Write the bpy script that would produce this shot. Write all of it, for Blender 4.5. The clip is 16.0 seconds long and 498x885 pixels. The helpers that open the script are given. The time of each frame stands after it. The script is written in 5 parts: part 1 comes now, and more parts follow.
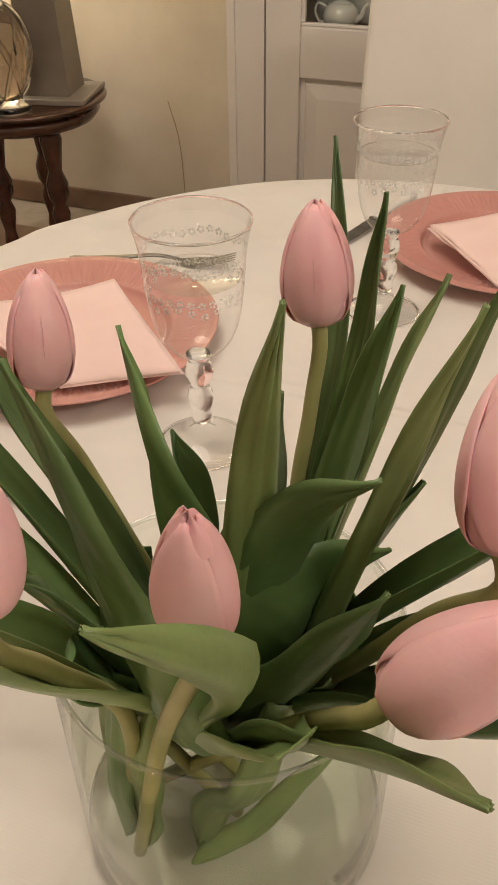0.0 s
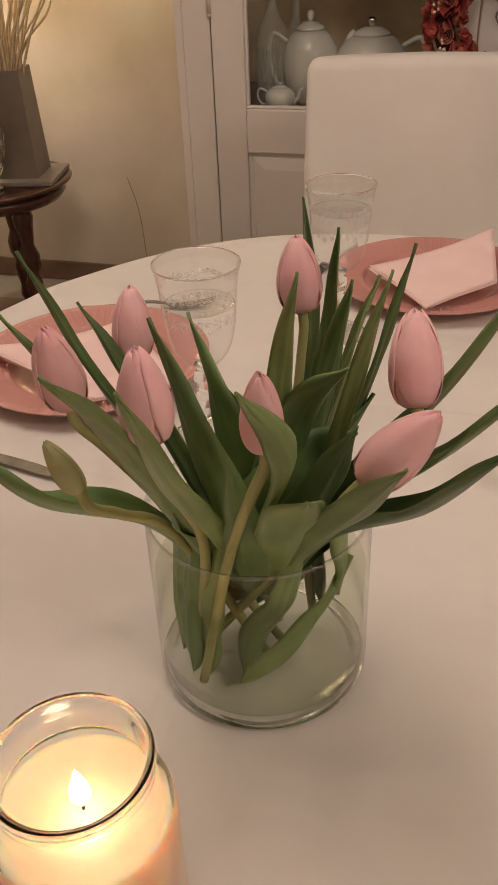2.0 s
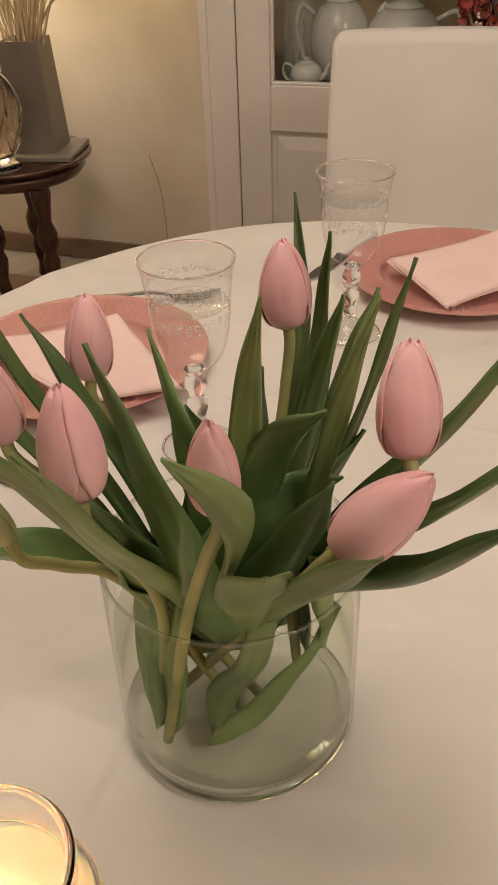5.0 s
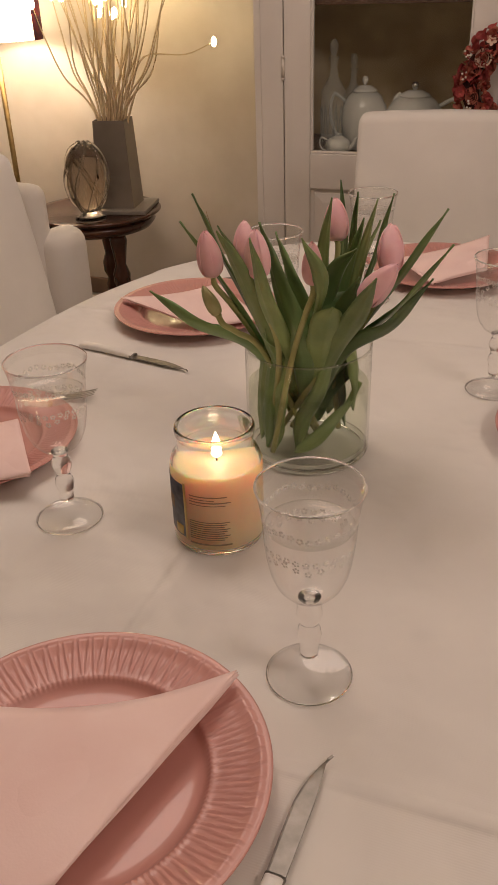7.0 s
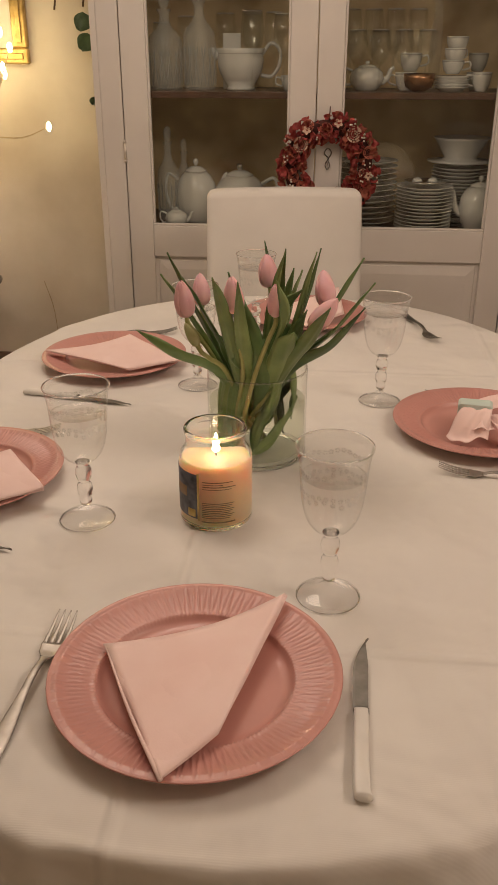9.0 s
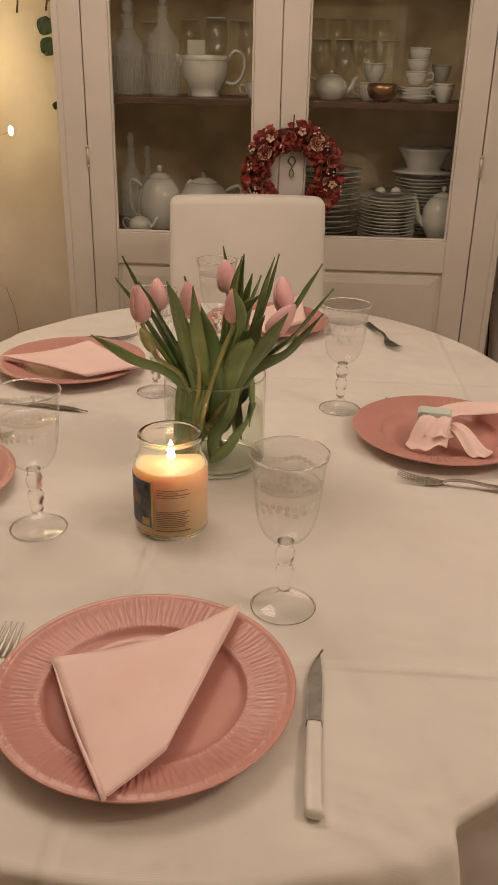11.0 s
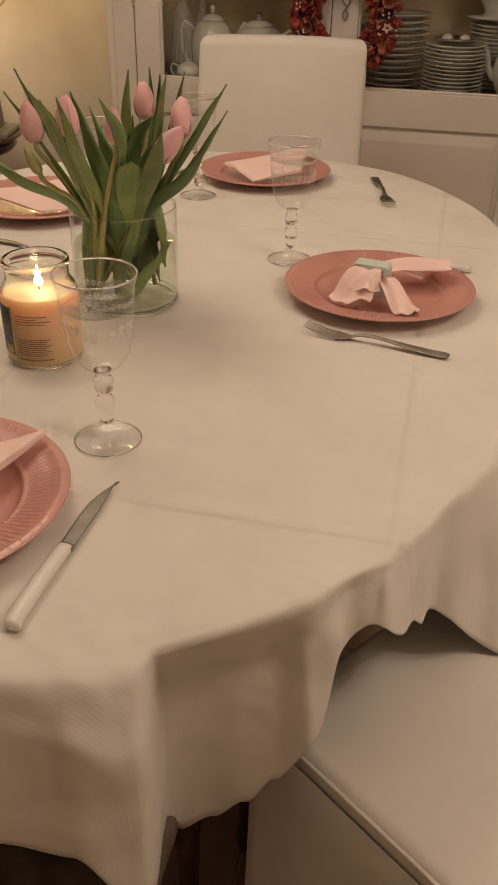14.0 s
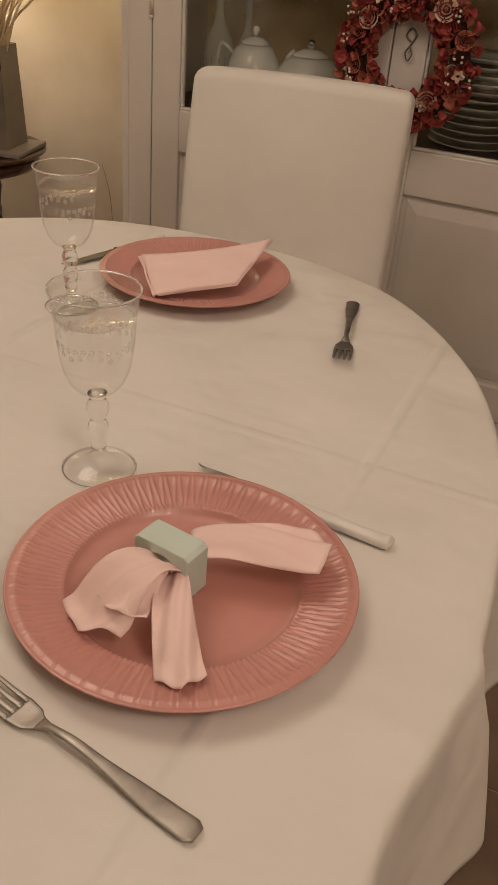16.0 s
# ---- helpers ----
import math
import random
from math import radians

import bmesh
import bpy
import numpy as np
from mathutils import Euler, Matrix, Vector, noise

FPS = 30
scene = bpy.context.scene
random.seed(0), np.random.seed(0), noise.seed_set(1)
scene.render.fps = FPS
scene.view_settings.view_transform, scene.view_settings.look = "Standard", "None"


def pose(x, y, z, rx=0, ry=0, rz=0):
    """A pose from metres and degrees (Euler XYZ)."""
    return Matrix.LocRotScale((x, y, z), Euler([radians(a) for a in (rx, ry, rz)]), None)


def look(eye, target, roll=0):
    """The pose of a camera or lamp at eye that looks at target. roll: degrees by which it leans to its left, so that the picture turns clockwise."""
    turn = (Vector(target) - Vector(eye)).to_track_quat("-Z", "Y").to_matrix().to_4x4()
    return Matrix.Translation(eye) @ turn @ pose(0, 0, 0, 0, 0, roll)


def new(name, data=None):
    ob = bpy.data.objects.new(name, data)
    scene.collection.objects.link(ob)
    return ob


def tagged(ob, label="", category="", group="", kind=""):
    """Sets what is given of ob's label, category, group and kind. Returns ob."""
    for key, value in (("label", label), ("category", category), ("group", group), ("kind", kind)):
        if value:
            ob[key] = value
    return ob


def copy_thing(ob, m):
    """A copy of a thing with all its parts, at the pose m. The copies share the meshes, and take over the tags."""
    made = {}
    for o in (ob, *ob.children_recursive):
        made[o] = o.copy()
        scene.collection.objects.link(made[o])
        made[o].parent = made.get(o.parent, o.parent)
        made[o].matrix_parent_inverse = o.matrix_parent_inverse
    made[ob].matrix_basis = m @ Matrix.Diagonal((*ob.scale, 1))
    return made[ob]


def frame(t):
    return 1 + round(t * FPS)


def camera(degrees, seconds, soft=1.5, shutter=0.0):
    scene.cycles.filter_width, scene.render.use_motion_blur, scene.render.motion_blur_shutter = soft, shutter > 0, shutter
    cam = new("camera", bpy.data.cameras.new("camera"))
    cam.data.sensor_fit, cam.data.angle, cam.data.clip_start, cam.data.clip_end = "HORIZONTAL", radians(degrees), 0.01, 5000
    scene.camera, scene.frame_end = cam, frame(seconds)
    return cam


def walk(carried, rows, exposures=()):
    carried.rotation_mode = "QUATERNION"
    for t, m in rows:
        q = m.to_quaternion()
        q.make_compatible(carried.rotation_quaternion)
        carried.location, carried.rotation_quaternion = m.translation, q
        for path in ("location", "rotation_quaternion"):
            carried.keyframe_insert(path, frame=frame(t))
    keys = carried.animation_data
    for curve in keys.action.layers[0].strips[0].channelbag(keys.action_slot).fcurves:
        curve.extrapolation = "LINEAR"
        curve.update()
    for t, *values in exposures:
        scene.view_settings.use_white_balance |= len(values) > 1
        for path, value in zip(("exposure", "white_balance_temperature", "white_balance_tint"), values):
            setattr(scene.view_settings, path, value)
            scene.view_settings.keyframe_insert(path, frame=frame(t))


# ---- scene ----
cam = camera(33.2, 16.0, 1.15)
PATH = [
    (0, (0.104, -0.2, 1.191), (-0.467, 1.286, -0.02), -0.7),
    (0.5, (0.117, -0.274, 1.216), (-0.431, 1.229, 0.016), -1.6),
    (1, (0.146, -0.358, 1.259), (-0.356, 1.215, 0.131), -2.3),
    (1.5, (0.142, -0.388, 1.264), (-0.355, 1.207, 0.164), -2.6),
    (2, (0.141, -0.418, 1.256), (-0.363, 1.18, 0.164), -2.5),
    (2.5, (0.137, -0.453, 1.254), (-0.354, 1.16, 0.177), -2.5),
    (2.8, (0.137, -0.47, 1.266), (-0.337, 1.157, 0.203), -2.2),
    (3, (0.14, -0.458, 1.26), (-0.305, 1.174, 0.193), -1.5),
    (3.5, (0.156, -0.347, 1.239), (-0.267, 1.28, 0.155), 0.2),
    (4, (0.125, -0.263, 1.212), (-0.415, 1.3, 0.087), -1.6),
    (4.2, (0.116, -0.254, 1.212), (-0.449, 1.29, 0.073), -2.0),
    (6.3, (0.243, -0.663, 1.3), (-0.307, 0.952, 0.256), -2.0),
    (6.5, (0.254, -0.729, 1.287), (-0.317, 0.896, 0.271), -1.6),
    (7, (0.287, -0.91, 1.311), (-0.348, 0.713, 0.329), -2.0),
    (7.5, (0.202, -1.081, 1.31), (-0.281, 0.613, 0.364), -3.0),
    (7.7, (0.158, -1.15, 1.315), (-0.253, 0.565, 0.371), -3.7),
    (8, (0.128, -1.206, 1.323), (-0.178, 0.542, 0.4), -2.3),
    (8.5, (0.119, -1.224, 1.337), (-0.112, 0.557, 0.456), -0.9),
    (9, (0.112, -1.227, 1.353), (-0.062, 0.579, 0.51), 0.1),
    (9.2, (0.112, -1.221, 1.348), (-0.016, 0.594, 0.514), 1.3),
    (11.3, (0.129, -1.206, 1.34), (0.037, 0.614, 0.518), 1.2),
    (11.5, (0.13, -1.203, 1.328), (0.047, 0.604, 0.475), 1.2),
    (12, (0.137, -1.188, 1.304), (0.097, 0.587, 0.383), 1.4),
    (12.5, (0.145, -1.204, 1.316), (0.116, 0.562, 0.376), 0.9),
    (13, (0.204, -1.191, 1.312), (0.158, 0.571, 0.368), 0.5),
    (13.5, (0.373, -1.177, 1.296), (0.12, 0.558, 0.333), 2.2),
    (14, (0.468, -1.141, 1.273), (0.099, 0.508, 0.202), 1.2),
    (14.5, (0.452, -1.001, 1.27), (0.001, 0.612, 0.177), -0.1),
    (15, (0.531, -0.799, 1.314), (-0.02, 0.849, 0.324), 1.8),
    (15.5, (0.647, -0.574, 1.303), (-0.039, 1.034, 0.332), 0.4),
    (16, (0.639, -0.344, 1.261), (0.005, 1.224, 0.194), 4.9),
]
walk(cam, [(t, look(eye, target, roll)) for t, eye, target, roll in PATH],
     [(0, 0.54, 6050, 5), (0.5, 0.6, 6100, 10), (1, 0.32, 6200, 12), (1.5, 0.12, 6300, 15), (3, 0.2, 6350, 15), (3.5, 0.34, 6200, 12), (4, 0.34, 6150, 8), (6.5, 0.2, 6300, 12), (7, -0.02, 6250, 16), (8, 0.07, 6350, 13),
      (9, 0.16, 6500, 11), (12.5, 0.2, 6780, 11), (14, 0.1, 6950, 12), (14.5, 0.03, 6850, 11), (15, 0.0, 6600, 12), (16, -0.03, 6550, 11)])

# ---------------------------------------------------------------- light
world = bpy.data.worlds.new("night")
scene.world = world
world.use_nodes = True
world.node_tree.nodes["Background"].inputs[0].default_value = (0.02, 0.016, 0.012, 1)
world.node_tree.nodes["Background"].inputs[1].default_value = 0.3
WARM = (1.0, 0.812, 0.672)


def point(name, place, watts, size, colour=WARM):
    data = bpy.data.lights.new(name, "POINT")
    data.energy, data.shadow_soft_size, data.color = watts, size, colour
    ob = new(name, data)
    ob.location = place
    return ob


CEIL = 2.62
LAMP = Vector((1.44, -0.52, 2.3))
for k in range(4):
    a = math.radians(45 + 90 * k)
    point("ceiling_lamp_light", (LAMP.x + 0.17 * math.cos(a), LAMP.y + 0.17 * math.sin(a), LAMP.z - 0.075), 6.3, 0.03)
# Added soft fill that evens the brightness over the table; no lamp known here.
point("unseen_fill_light", (-0.45, 0.42, CEIL - 0.3), 29.0, 0.45)
point("floor_lamp_light", (-1.93, 2.16, 1.2), 7.5, 0.035, (1.0, 0.87, 0.70))

# ---------------------------------------------------------------- materials
def material(name):
    m = bpy.data.materials.new(name)
    m.use_nodes = True
    return m, m.node_tree.nodes, m.node_tree.links, m.node_tree.nodes["Principled BSDF"]


def setv(node, key, value):
    node.inputs[key].default_value = value


def rgba(c):
    return (c[0], c[1], c[2], 1.0)


def surface(name, dark, light, rough=0.5, scale=12.0, bump=0.15, fine=180.0, metal=0.0, coords="Object", random_tint=0.0, sheen=0.0, coat=0.0, sub=0.0):
    """Two-scale noise between two colours, with a fine bump."""
    m, nodes, links, b = material(name)
    tc = nodes.new("ShaderNodeTexCoord")
    n1 = nodes.new("ShaderNodeTexNoise")
    setv(n1, "Scale", scale)
    setv(n1, "Detail", 6)
    n2 = nodes.new("ShaderNodeTexNoise")
    setv(n2, "Scale", fine)
    setv(n2, "Detail", 3)
    links.new(tc.outputs[coords], n1.inputs["Vector"])
    links.new(tc.outputs[coords], n2.inputs["Vector"])
    ramp = nodes.new("ShaderNodeValToRGB")
    ramp.color_ramp.elements[0].position, ramp.color_ramp.elements[0].color = 0.32, rgba(dark)
    ramp.color_ramp.elements[1].position, ramp.color_ramp.elements[1].color = 0.68, rgba(light)
    links.new(n1.outputs["Fac"], ramp.inputs["Fac"])
    last = ramp.outputs["Color"]
    if random_tint:
        info = nodes.new("ShaderNodeObjectInfo")
        hue = nodes.new("ShaderNodeHueSaturation")
        mr = nodes.new("ShaderNodeMapRange")
        setv(mr, "To Min", 1 - random_tint)
        setv(mr, "To Max", 1 + random_tint)
        links.new(info.outputs["Random"], mr.inputs["Value"])
        links.new(mr.outputs["Result"], hue.inputs["Value"])
        links.new(last, hue.inputs["Color"])
        last = hue.outputs["Color"]
    links.new(last, b.inputs["Base Color"])
    setv(b, "Roughness", rough)
    setv(b, "Metallic", metal)
    if sheen:
        setv(b, "Sheen Weight", sheen)
    if coat:
        setv(b, "Coat Weight", coat)
        setv(b, "Coat Roughness", 0.07)
    if sub:
        setv(b, "Subsurface Weight", sub)
        setv(b, "Subsurface Radius", (0.035, 0.014, 0.006))
        setv(b, "Subsurface Scale", 1.0 if sub > 0.5 else 0.1)
    if bump:
        bm_ = nodes.new("ShaderNodeBump")
        setv(bm_, "Strength", bump)
        setv(bm_, "Distance", 0.002)
        links.new(n2.outputs["Fac"], bm_.inputs["Height"])
        links.new(bm_.outputs["Normal"], b.inputs["Normal"])
    return m


def glass(name, colour=(1, 1, 1), rough=0.0, ior=1.46):
    m, nodes, links, b = material(name)
    setv(b, "Base Color", rgba(colour))
    setv(b, "Roughness", rough)
    setv(b, "IOR", ior)
    setv(b, "Transmission Weight", 1.0)
    return m


def thin_glass(name, gloss=0.035, tint=(0.96, 0.97, 0.96), most=0.62, power=3.0):
    """A thin pane: clear, with a mirror gloss that grows at grazing angles."""
    m, nodes, links, b = material(name)
    nodes.remove(b)
    tr = nodes.new("ShaderNodeBsdfTransparent")
    tr.inputs[0].default_value = rgba(tint)
    gl = nodes.new("ShaderNodeBsdfGlossy")
    setv(gl, "Roughness", 0.02)
    fr = nodes.new("ShaderNodeMapRange")
    setv(fr, "From Min", 0.25)
    setv(fr, "To Min", gloss)
    setv(fr, "To Max", most)
    pw = nodes.new("ShaderNodeMath")
    pw.operation = "POWER"
    pw.inputs[1].default_value = power
    lw = nodes.new("ShaderNodeLayerWeight")
    setv(lw, "Blend", 0.5)
    links.new(lw.outputs["Facing"], pw.inputs[0])
    links.new(pw.outputs[0], fr.inputs["Value"])
    mix = nodes.new("ShaderNodeMixShader")
    links.new(fr.outputs[0], mix.inputs[0])
    links.new(tr.outputs[0], mix.inputs[1])
    links.new(gl.outputs[0], mix.inputs[2])
    links.new(mix.outputs[0], nodes["Material Output"].inputs[0])
    return m


def glow(name, colour, strength):
    m, nodes, links, b = material(name)
    setv(b, "Base Color", rgba(colour))
    setv(b, "Emission Color", rgba(colour))
    setv(b, "Emission Strength", strength)
    return m


def cloth_material(name, dark, light, rib=900.0):
    """Woven cotton with fine ribs and soft creases."""
    m, nodes, links, b = material(name)
    tc = nodes.new("ShaderNodeTexCoord")
    n1 = nodes.new("ShaderNodeTexNoise")
    setv(n1, "Scale", 5.0)
    setv(n1, "Detail", 5)
    links.new(tc.outputs["Object"], n1.inputs["Vector"])
    ramp = nodes.new("ShaderNodeValToRGB")
    ramp.color_ramp.elements[0].position, ramp.color_ramp.elements[0].color = 0.3, rgba(dark)
    ramp.color_ramp.elements[1].position, ramp.color_ramp.elements[1].color = 0.7, rgba(light)
    links.new(n1.outputs["Fac"], ramp.inputs["Fac"])
    links.new(ramp.outputs["Color"], b.inputs["Base Color"])
    wave = nodes.new("ShaderNodeTexWave")
    wave.bands_direction = "Y"
    setv(wave, "Scale", rib / 6.283)
    setv(wave, "Distortion", 0.4)
    links.new(tc.outputs["Object"], wave.inputs["Vector"])
    n2 = nodes.new("ShaderNodeTexNoise")
    setv(n2, "Scale", 6.5)
    setv(n2, "Detail", 2.5)
    setv(n2, "Distortion", 0.2)
    links.new(tc.outputs["Object"], n2.inputs["Vector"])
    b1 = nodes.new("ShaderNodeBump")
    setv(b1, "Strength", 0.05)
    setv(b1, "Distance", 0.0008)
    links.new(wave.outputs["Fac"], b1.inputs["Height"])
    b2 = nodes.new("ShaderNodeBump")
    setv(b2, "Strength", 0.5)
    setv(b2, "Distance", 0.06)
    links.new(n2.outputs["Fac"], b2.inputs["Height"])
    links.new(b1.outputs["Normal"], b2.inputs["Normal"])
    # pressed fold lines
    sep = nodes.new("ShaderNodeSeparateXYZ")
    links.new(tc.outputs["Object"], sep.inputs[0])
    total = None
    for axis, place in (("Y", -0.475), ("Y", 0.43), ("X", -0.055), ("X", 0.47)):
        sub = nodes.new("ShaderNodeMath")
        sub.operation = "SUBTRACT"
        links.new(sep.outputs[axis], sub.inputs[0])
        sub.inputs[1].default_value = place
        ab = nodes.new("ShaderNodeMath")
        ab.operation = "ABSOLUTE"
        links.new(sub.outputs[0], ab.inputs[0])
        mr = nodes.new("ShaderNodeMapRange")
        mr.interpolation_type = "SMOOTHERSTEP"
        setv(mr, "From Min", 0.0)
        setv(mr, "From Max", 0.012)
        setv(mr, "To Min", 1.0)
        setv(mr, "To Max", 0.0)
        links.new(ab.outputs[0], mr.inputs["Value"])
        if total is None:
            total = mr.outputs["Result"]
        else:
            ad = nodes.new("ShaderNodeMath")
            links.new(total, ad.inputs[0])
            links.new(mr.outputs["Result"], ad.inputs[1])
            total = ad.outputs[0]
    b3 = nodes.new("ShaderNodeBump")
    setv(b3, "Strength", 0.9)
    setv(b3, "Distance", 0.002)
    links.new(total, b3.inputs["Height"])
    links.new(b2.outputs["Normal"], b3.inputs["Normal"])
    links.new(b3.outputs["Normal"], b.inputs["Normal"])
    setv(b, "Roughness", 0.85)
    setv(b, "Sheen Weight", 0.15)
    return m


M = {}
M["cloth"] = cloth_material("white_cotton", (0.73, 0.70, 0.66), (0.79, 0.765, 0.72))
M["slip"] = surface("white_slipcover", (0.74, 0.71, 0.66), (0.82, 0.79, 0.74), 0.9, 4, 0.12, 420, sheen=0.2)
M["brown_fabric"] = surface("brown_fabric", (0.10, 0.075, 0.06), (0.16, 0.125, 0.10), 0.95, 30, 0.5, 700)
M["paint"] = surface("white_cabinet_paint", (0.70, 0.66, 0.61), (0.78, 0.74, 0.69), 0.42, 3, 0.06, 60)
M["wall"] = surface("sponged_cream_wall", (0.60, 0.53, 0.44), (0.73, 0.67, 0.58), 0.9, 3.2, 0.12, 90)
M["wall_plain"] = surface("plain_cream_wall", (0.62, 0.54, 0.43), (0.68, 0.61, 0.50), 0.9, 2.0, 0.1, 90)
M["ceiling"] = surface("ceiling_paint", (0.76, 0.72, 0.66), (0.80, 0.77, 0.71), 0.9, 2, 0.05, 80)
M["back"] = surface("mottled_brown_back", (0.50, 0.36, 0.20), (0.86, 0.71, 0.44), 0.7, 7, 0.1, 60)
M["shelf"] = surface("dark_shelf_wood", (0.07, 0.035, 0.022), (0.13, 0.065, 0.04), 0.4, 10, 0.1, 90)
M["mahogany"] = surface("dark_mahogany", (0.035, 0.012, 0.008), (0.085, 0.03, 0.018), 0.22, 14, 0.05, 120, coat=0.4)
M["tile"] = surface("brown_floor_tile", (0.20, 0.13, 0.09), (0.30, 0.21, 0.15), 0.35, 8, 0.08, 90, random_tint=0.12)
M["grout"] = surface("floor_grout", (0.42, 0.37, 0.31), (0.5, 0.45, 0.38), 0.9, 20, 0.2, 200)
M["baseboard"] = surface("brown_baseboard", (0.16, 0.10, 0.07), (0.24, 0.16, 0.11), 0.4, 9, 0.05, 90)
M["plate"] = surface("pink_glazed_stoneware", (0.55, 0.255, 0.222), (0.63, 0.308, 0.265), 0.42, 9, 0.02, 150, coat=0.6)
M["napkin"] = surface("pink_paper_napkin", (0.89, 0.66, 0.62), (0.93, 0.72, 0.68), 0.92, 14, 0.07, 500)
M["steel"] = surface("worn_cutlery_steel", (0.42, 0.40, 0.37), (0.54, 0.52, 0.48), 0.34, 60, 0.04, 400, metal=1.0)
M["matte_steel"] = surface("matte_cutlery_steel", (0.38, 0.355, 0.32), (0.50, 0.47, 0.43), 0.5, 60, 0.05, 400, metal=1.0)
M["dark_steel"] = surface("tarnished_steel", (0.20, 0.19, 0.17), (0.30, 0.285, 0.26), 0.45, 60, 0.04, 400, metal=1.0)
M["handle_white"] = surface("white_plastic_handle", (0.74, 0.72, 0.68), (0.80, 0.78, 0.74), 0.35, 30, 0.04, 200)
M["ring"] = surface("mint_painted_wood", (0.56, 0.68, 0.62), (0.64, 0.75, 0.69), 0.6, 25, 0.12, 260)
M["crystal"] = glass("clear_goblet_glass", (1, 1, 1), 0.0, 1.47)
M["water"] = thin_glass("still_water", 0.025, (0.915, 0.93, 0.875), 0.6, 2.4)
M["goblet_water"] = thin_glass("goblet_water", 0.06, (0.975, 0.975, 0.97), 0.6, 2.0)
M["lip"] = thin_glass("bright_glass_lip", 0.22, (0.96, 0.97, 0.96), 0.8, 2.0)
M["cab_glass"] = thin_glass("cabinet_glassware", 0.08, (0.985, 0.99, 0.98), 0.35, 2.2)
M["clear"] = thin_glass("clear_thin_glass", 0.07, (0.994, 0.994, 0.992), 0.68, 2.2)
M["rim_glass"] = glass("thick_rim_glass", (1, 1, 1), 0.0, 1.4)
M["vase_clear"] = thin_glass("clear_vase_wall", 0.03, (0.965, 0.98, 0.955), 0.8, 2.4)
M["engraved"] = surface("engraved_frost", (0.85, 0.85, 0.83), (0.93, 0.93, 0.91), 0.5, 300, 0.2, 900)
M["engraved"].node_tree.nodes["Principled BSDF"].inputs["Alpha"].default_value = 0.72
M["jar"] = glass("candle_jar_glass", (1, 0.99, 0.97), 0.0, 1.45)
M["wax"] = surface("cream_candle_wax", (0.87, 0.62, 0.38), (0.91, 0.70, 0.47), 0.5, 18, 0.05, 120, sub=1.0)
M["wick"] = surface("burnt_wick", (0.01, 0.008, 0.006), (0.03, 0.02, 0.015), 0.9, 80, 0.1, 300)
M["flame"] = glow("candle_flame", (1.0, 0.73, 0.43), 25)
M["label_dark"] = surface("dark_label_print", (0.03, 0.035, 0.05), (0.16, 0.17, 0.2), 0.5, 60, 0.0, 100)
M["label_gold"] = surface("gold_label_edge", (0.5, 0.36, 0.12), (0.62, 0.46, 0.18), 0.4, 60, 0.0, 100, metal=0.6)
M["label_text"] = surface("grey_label_print", (0.22, 0.15, 0.09), (0.3, 0.2, 0.12), 0.7, 60, 0.0, 100)
M["petal"] = surface("pink_tulip_petal", (0.85, 0.43, 0.465), (0.92, 0.545, 0.56), 0.5, 40, 0.1, 260, random_tint=0.07, sub=0.25)
M["bud"] = surface("green_tulip_bud", (0.35, 0.36, 0.16), (0.5, 0.48, 0.26), 0.5, 40, 0.1, 260, sub=0.2)
M["stem"] = surface("tulip_stem", (0.30, 0.31, 0.11), (0.44, 0.42, 0.18), 0.45, 30, 0.06, 200)
M["leaf"] = surface("tulip_leaf", (0.082, 0.156, 0.054), (0.160, 0.250, 0.086), 0.36, 18, 0.12, 220, random_tint=0.3, sub=0.05)
M["leaf_pale"] = surface("pale_tulip_leaf", (0.142, 0.212, 0.072), (0.228, 0.306, 0.112), 0.40, 18, 0.12, 220, random_tint=0.2, sub=0.05)
M["china"] = surface("white_china", (0.66, 0.66, 0.63), (0.74, 0.74, 0.71), 0.18, 8, 0.0, 100, coat=0.3)
M["china_rim"] = surface("silver_banded_china", (0.42, 0.42, 0.40), (0.52, 0.52, 0.50), 0.25, 20, 0.0, 100)
M["pane"] = thin_glass("cabinet_pane", 0.035, (0.94, 0.95, 0.92))
M["thin"] = surface("pale_cabinet_glassware", (0.70, 0.72, 0.69), (0.80, 0.82, 0.79), 0.08, 30, 0.0, 100)
M["thin"].node_tree.nodes["Principled BSDF"].inputs["Alpha"].default_value = 0.075
M["copper"] = surface("copper_lustre", (0.35, 0.18, 0.10), (0.5, 0.28, 0.16), 0.25, 30, 0.02, 100, metal=0.9)
M["silver"] = surface("silver_metal", (0.6, 0.58, 0.54), (0.7, 0.68, 0.64), 0.2, 30, 0.02, 100, metal=1.0)
M["hinge"] = surface("painted_hinge", (0.6, 0.55, 0.48), (0.7, 0.65, 0.58), 0.4, 40, 0.1, 200, metal=0.3)
M["red_leaf"] = surface("red_dried_leaf", (0.25, 0.028, 0.028), (0.46, 0.085, 0.07), 0.7, 25, 0.2, 200)
M["rust_leaf"] = surface("rust_dried_leaf", (0.33, 0.08, 0.05), (0.52, 0.18, 0.12), 0.7, 25, 0.2, 200)
M["cream_rose"] = surface("cream_paper_rose", (0.62, 0.42, 0.31), (0.74, 0.54, 0.42), 0.8, 25, 0.1, 200)
M["berry"] = surface("white_berry", (0.75, 0.68, 0.58), (0.82, 0.76, 0.66), 0.5, 25, 0.0, 200)
M["moss"] = surface("wreath_base", (0.05, 0.015, 0.012), (0.10, 0.03, 0.025), 0.9, 40, 0.5, 150)
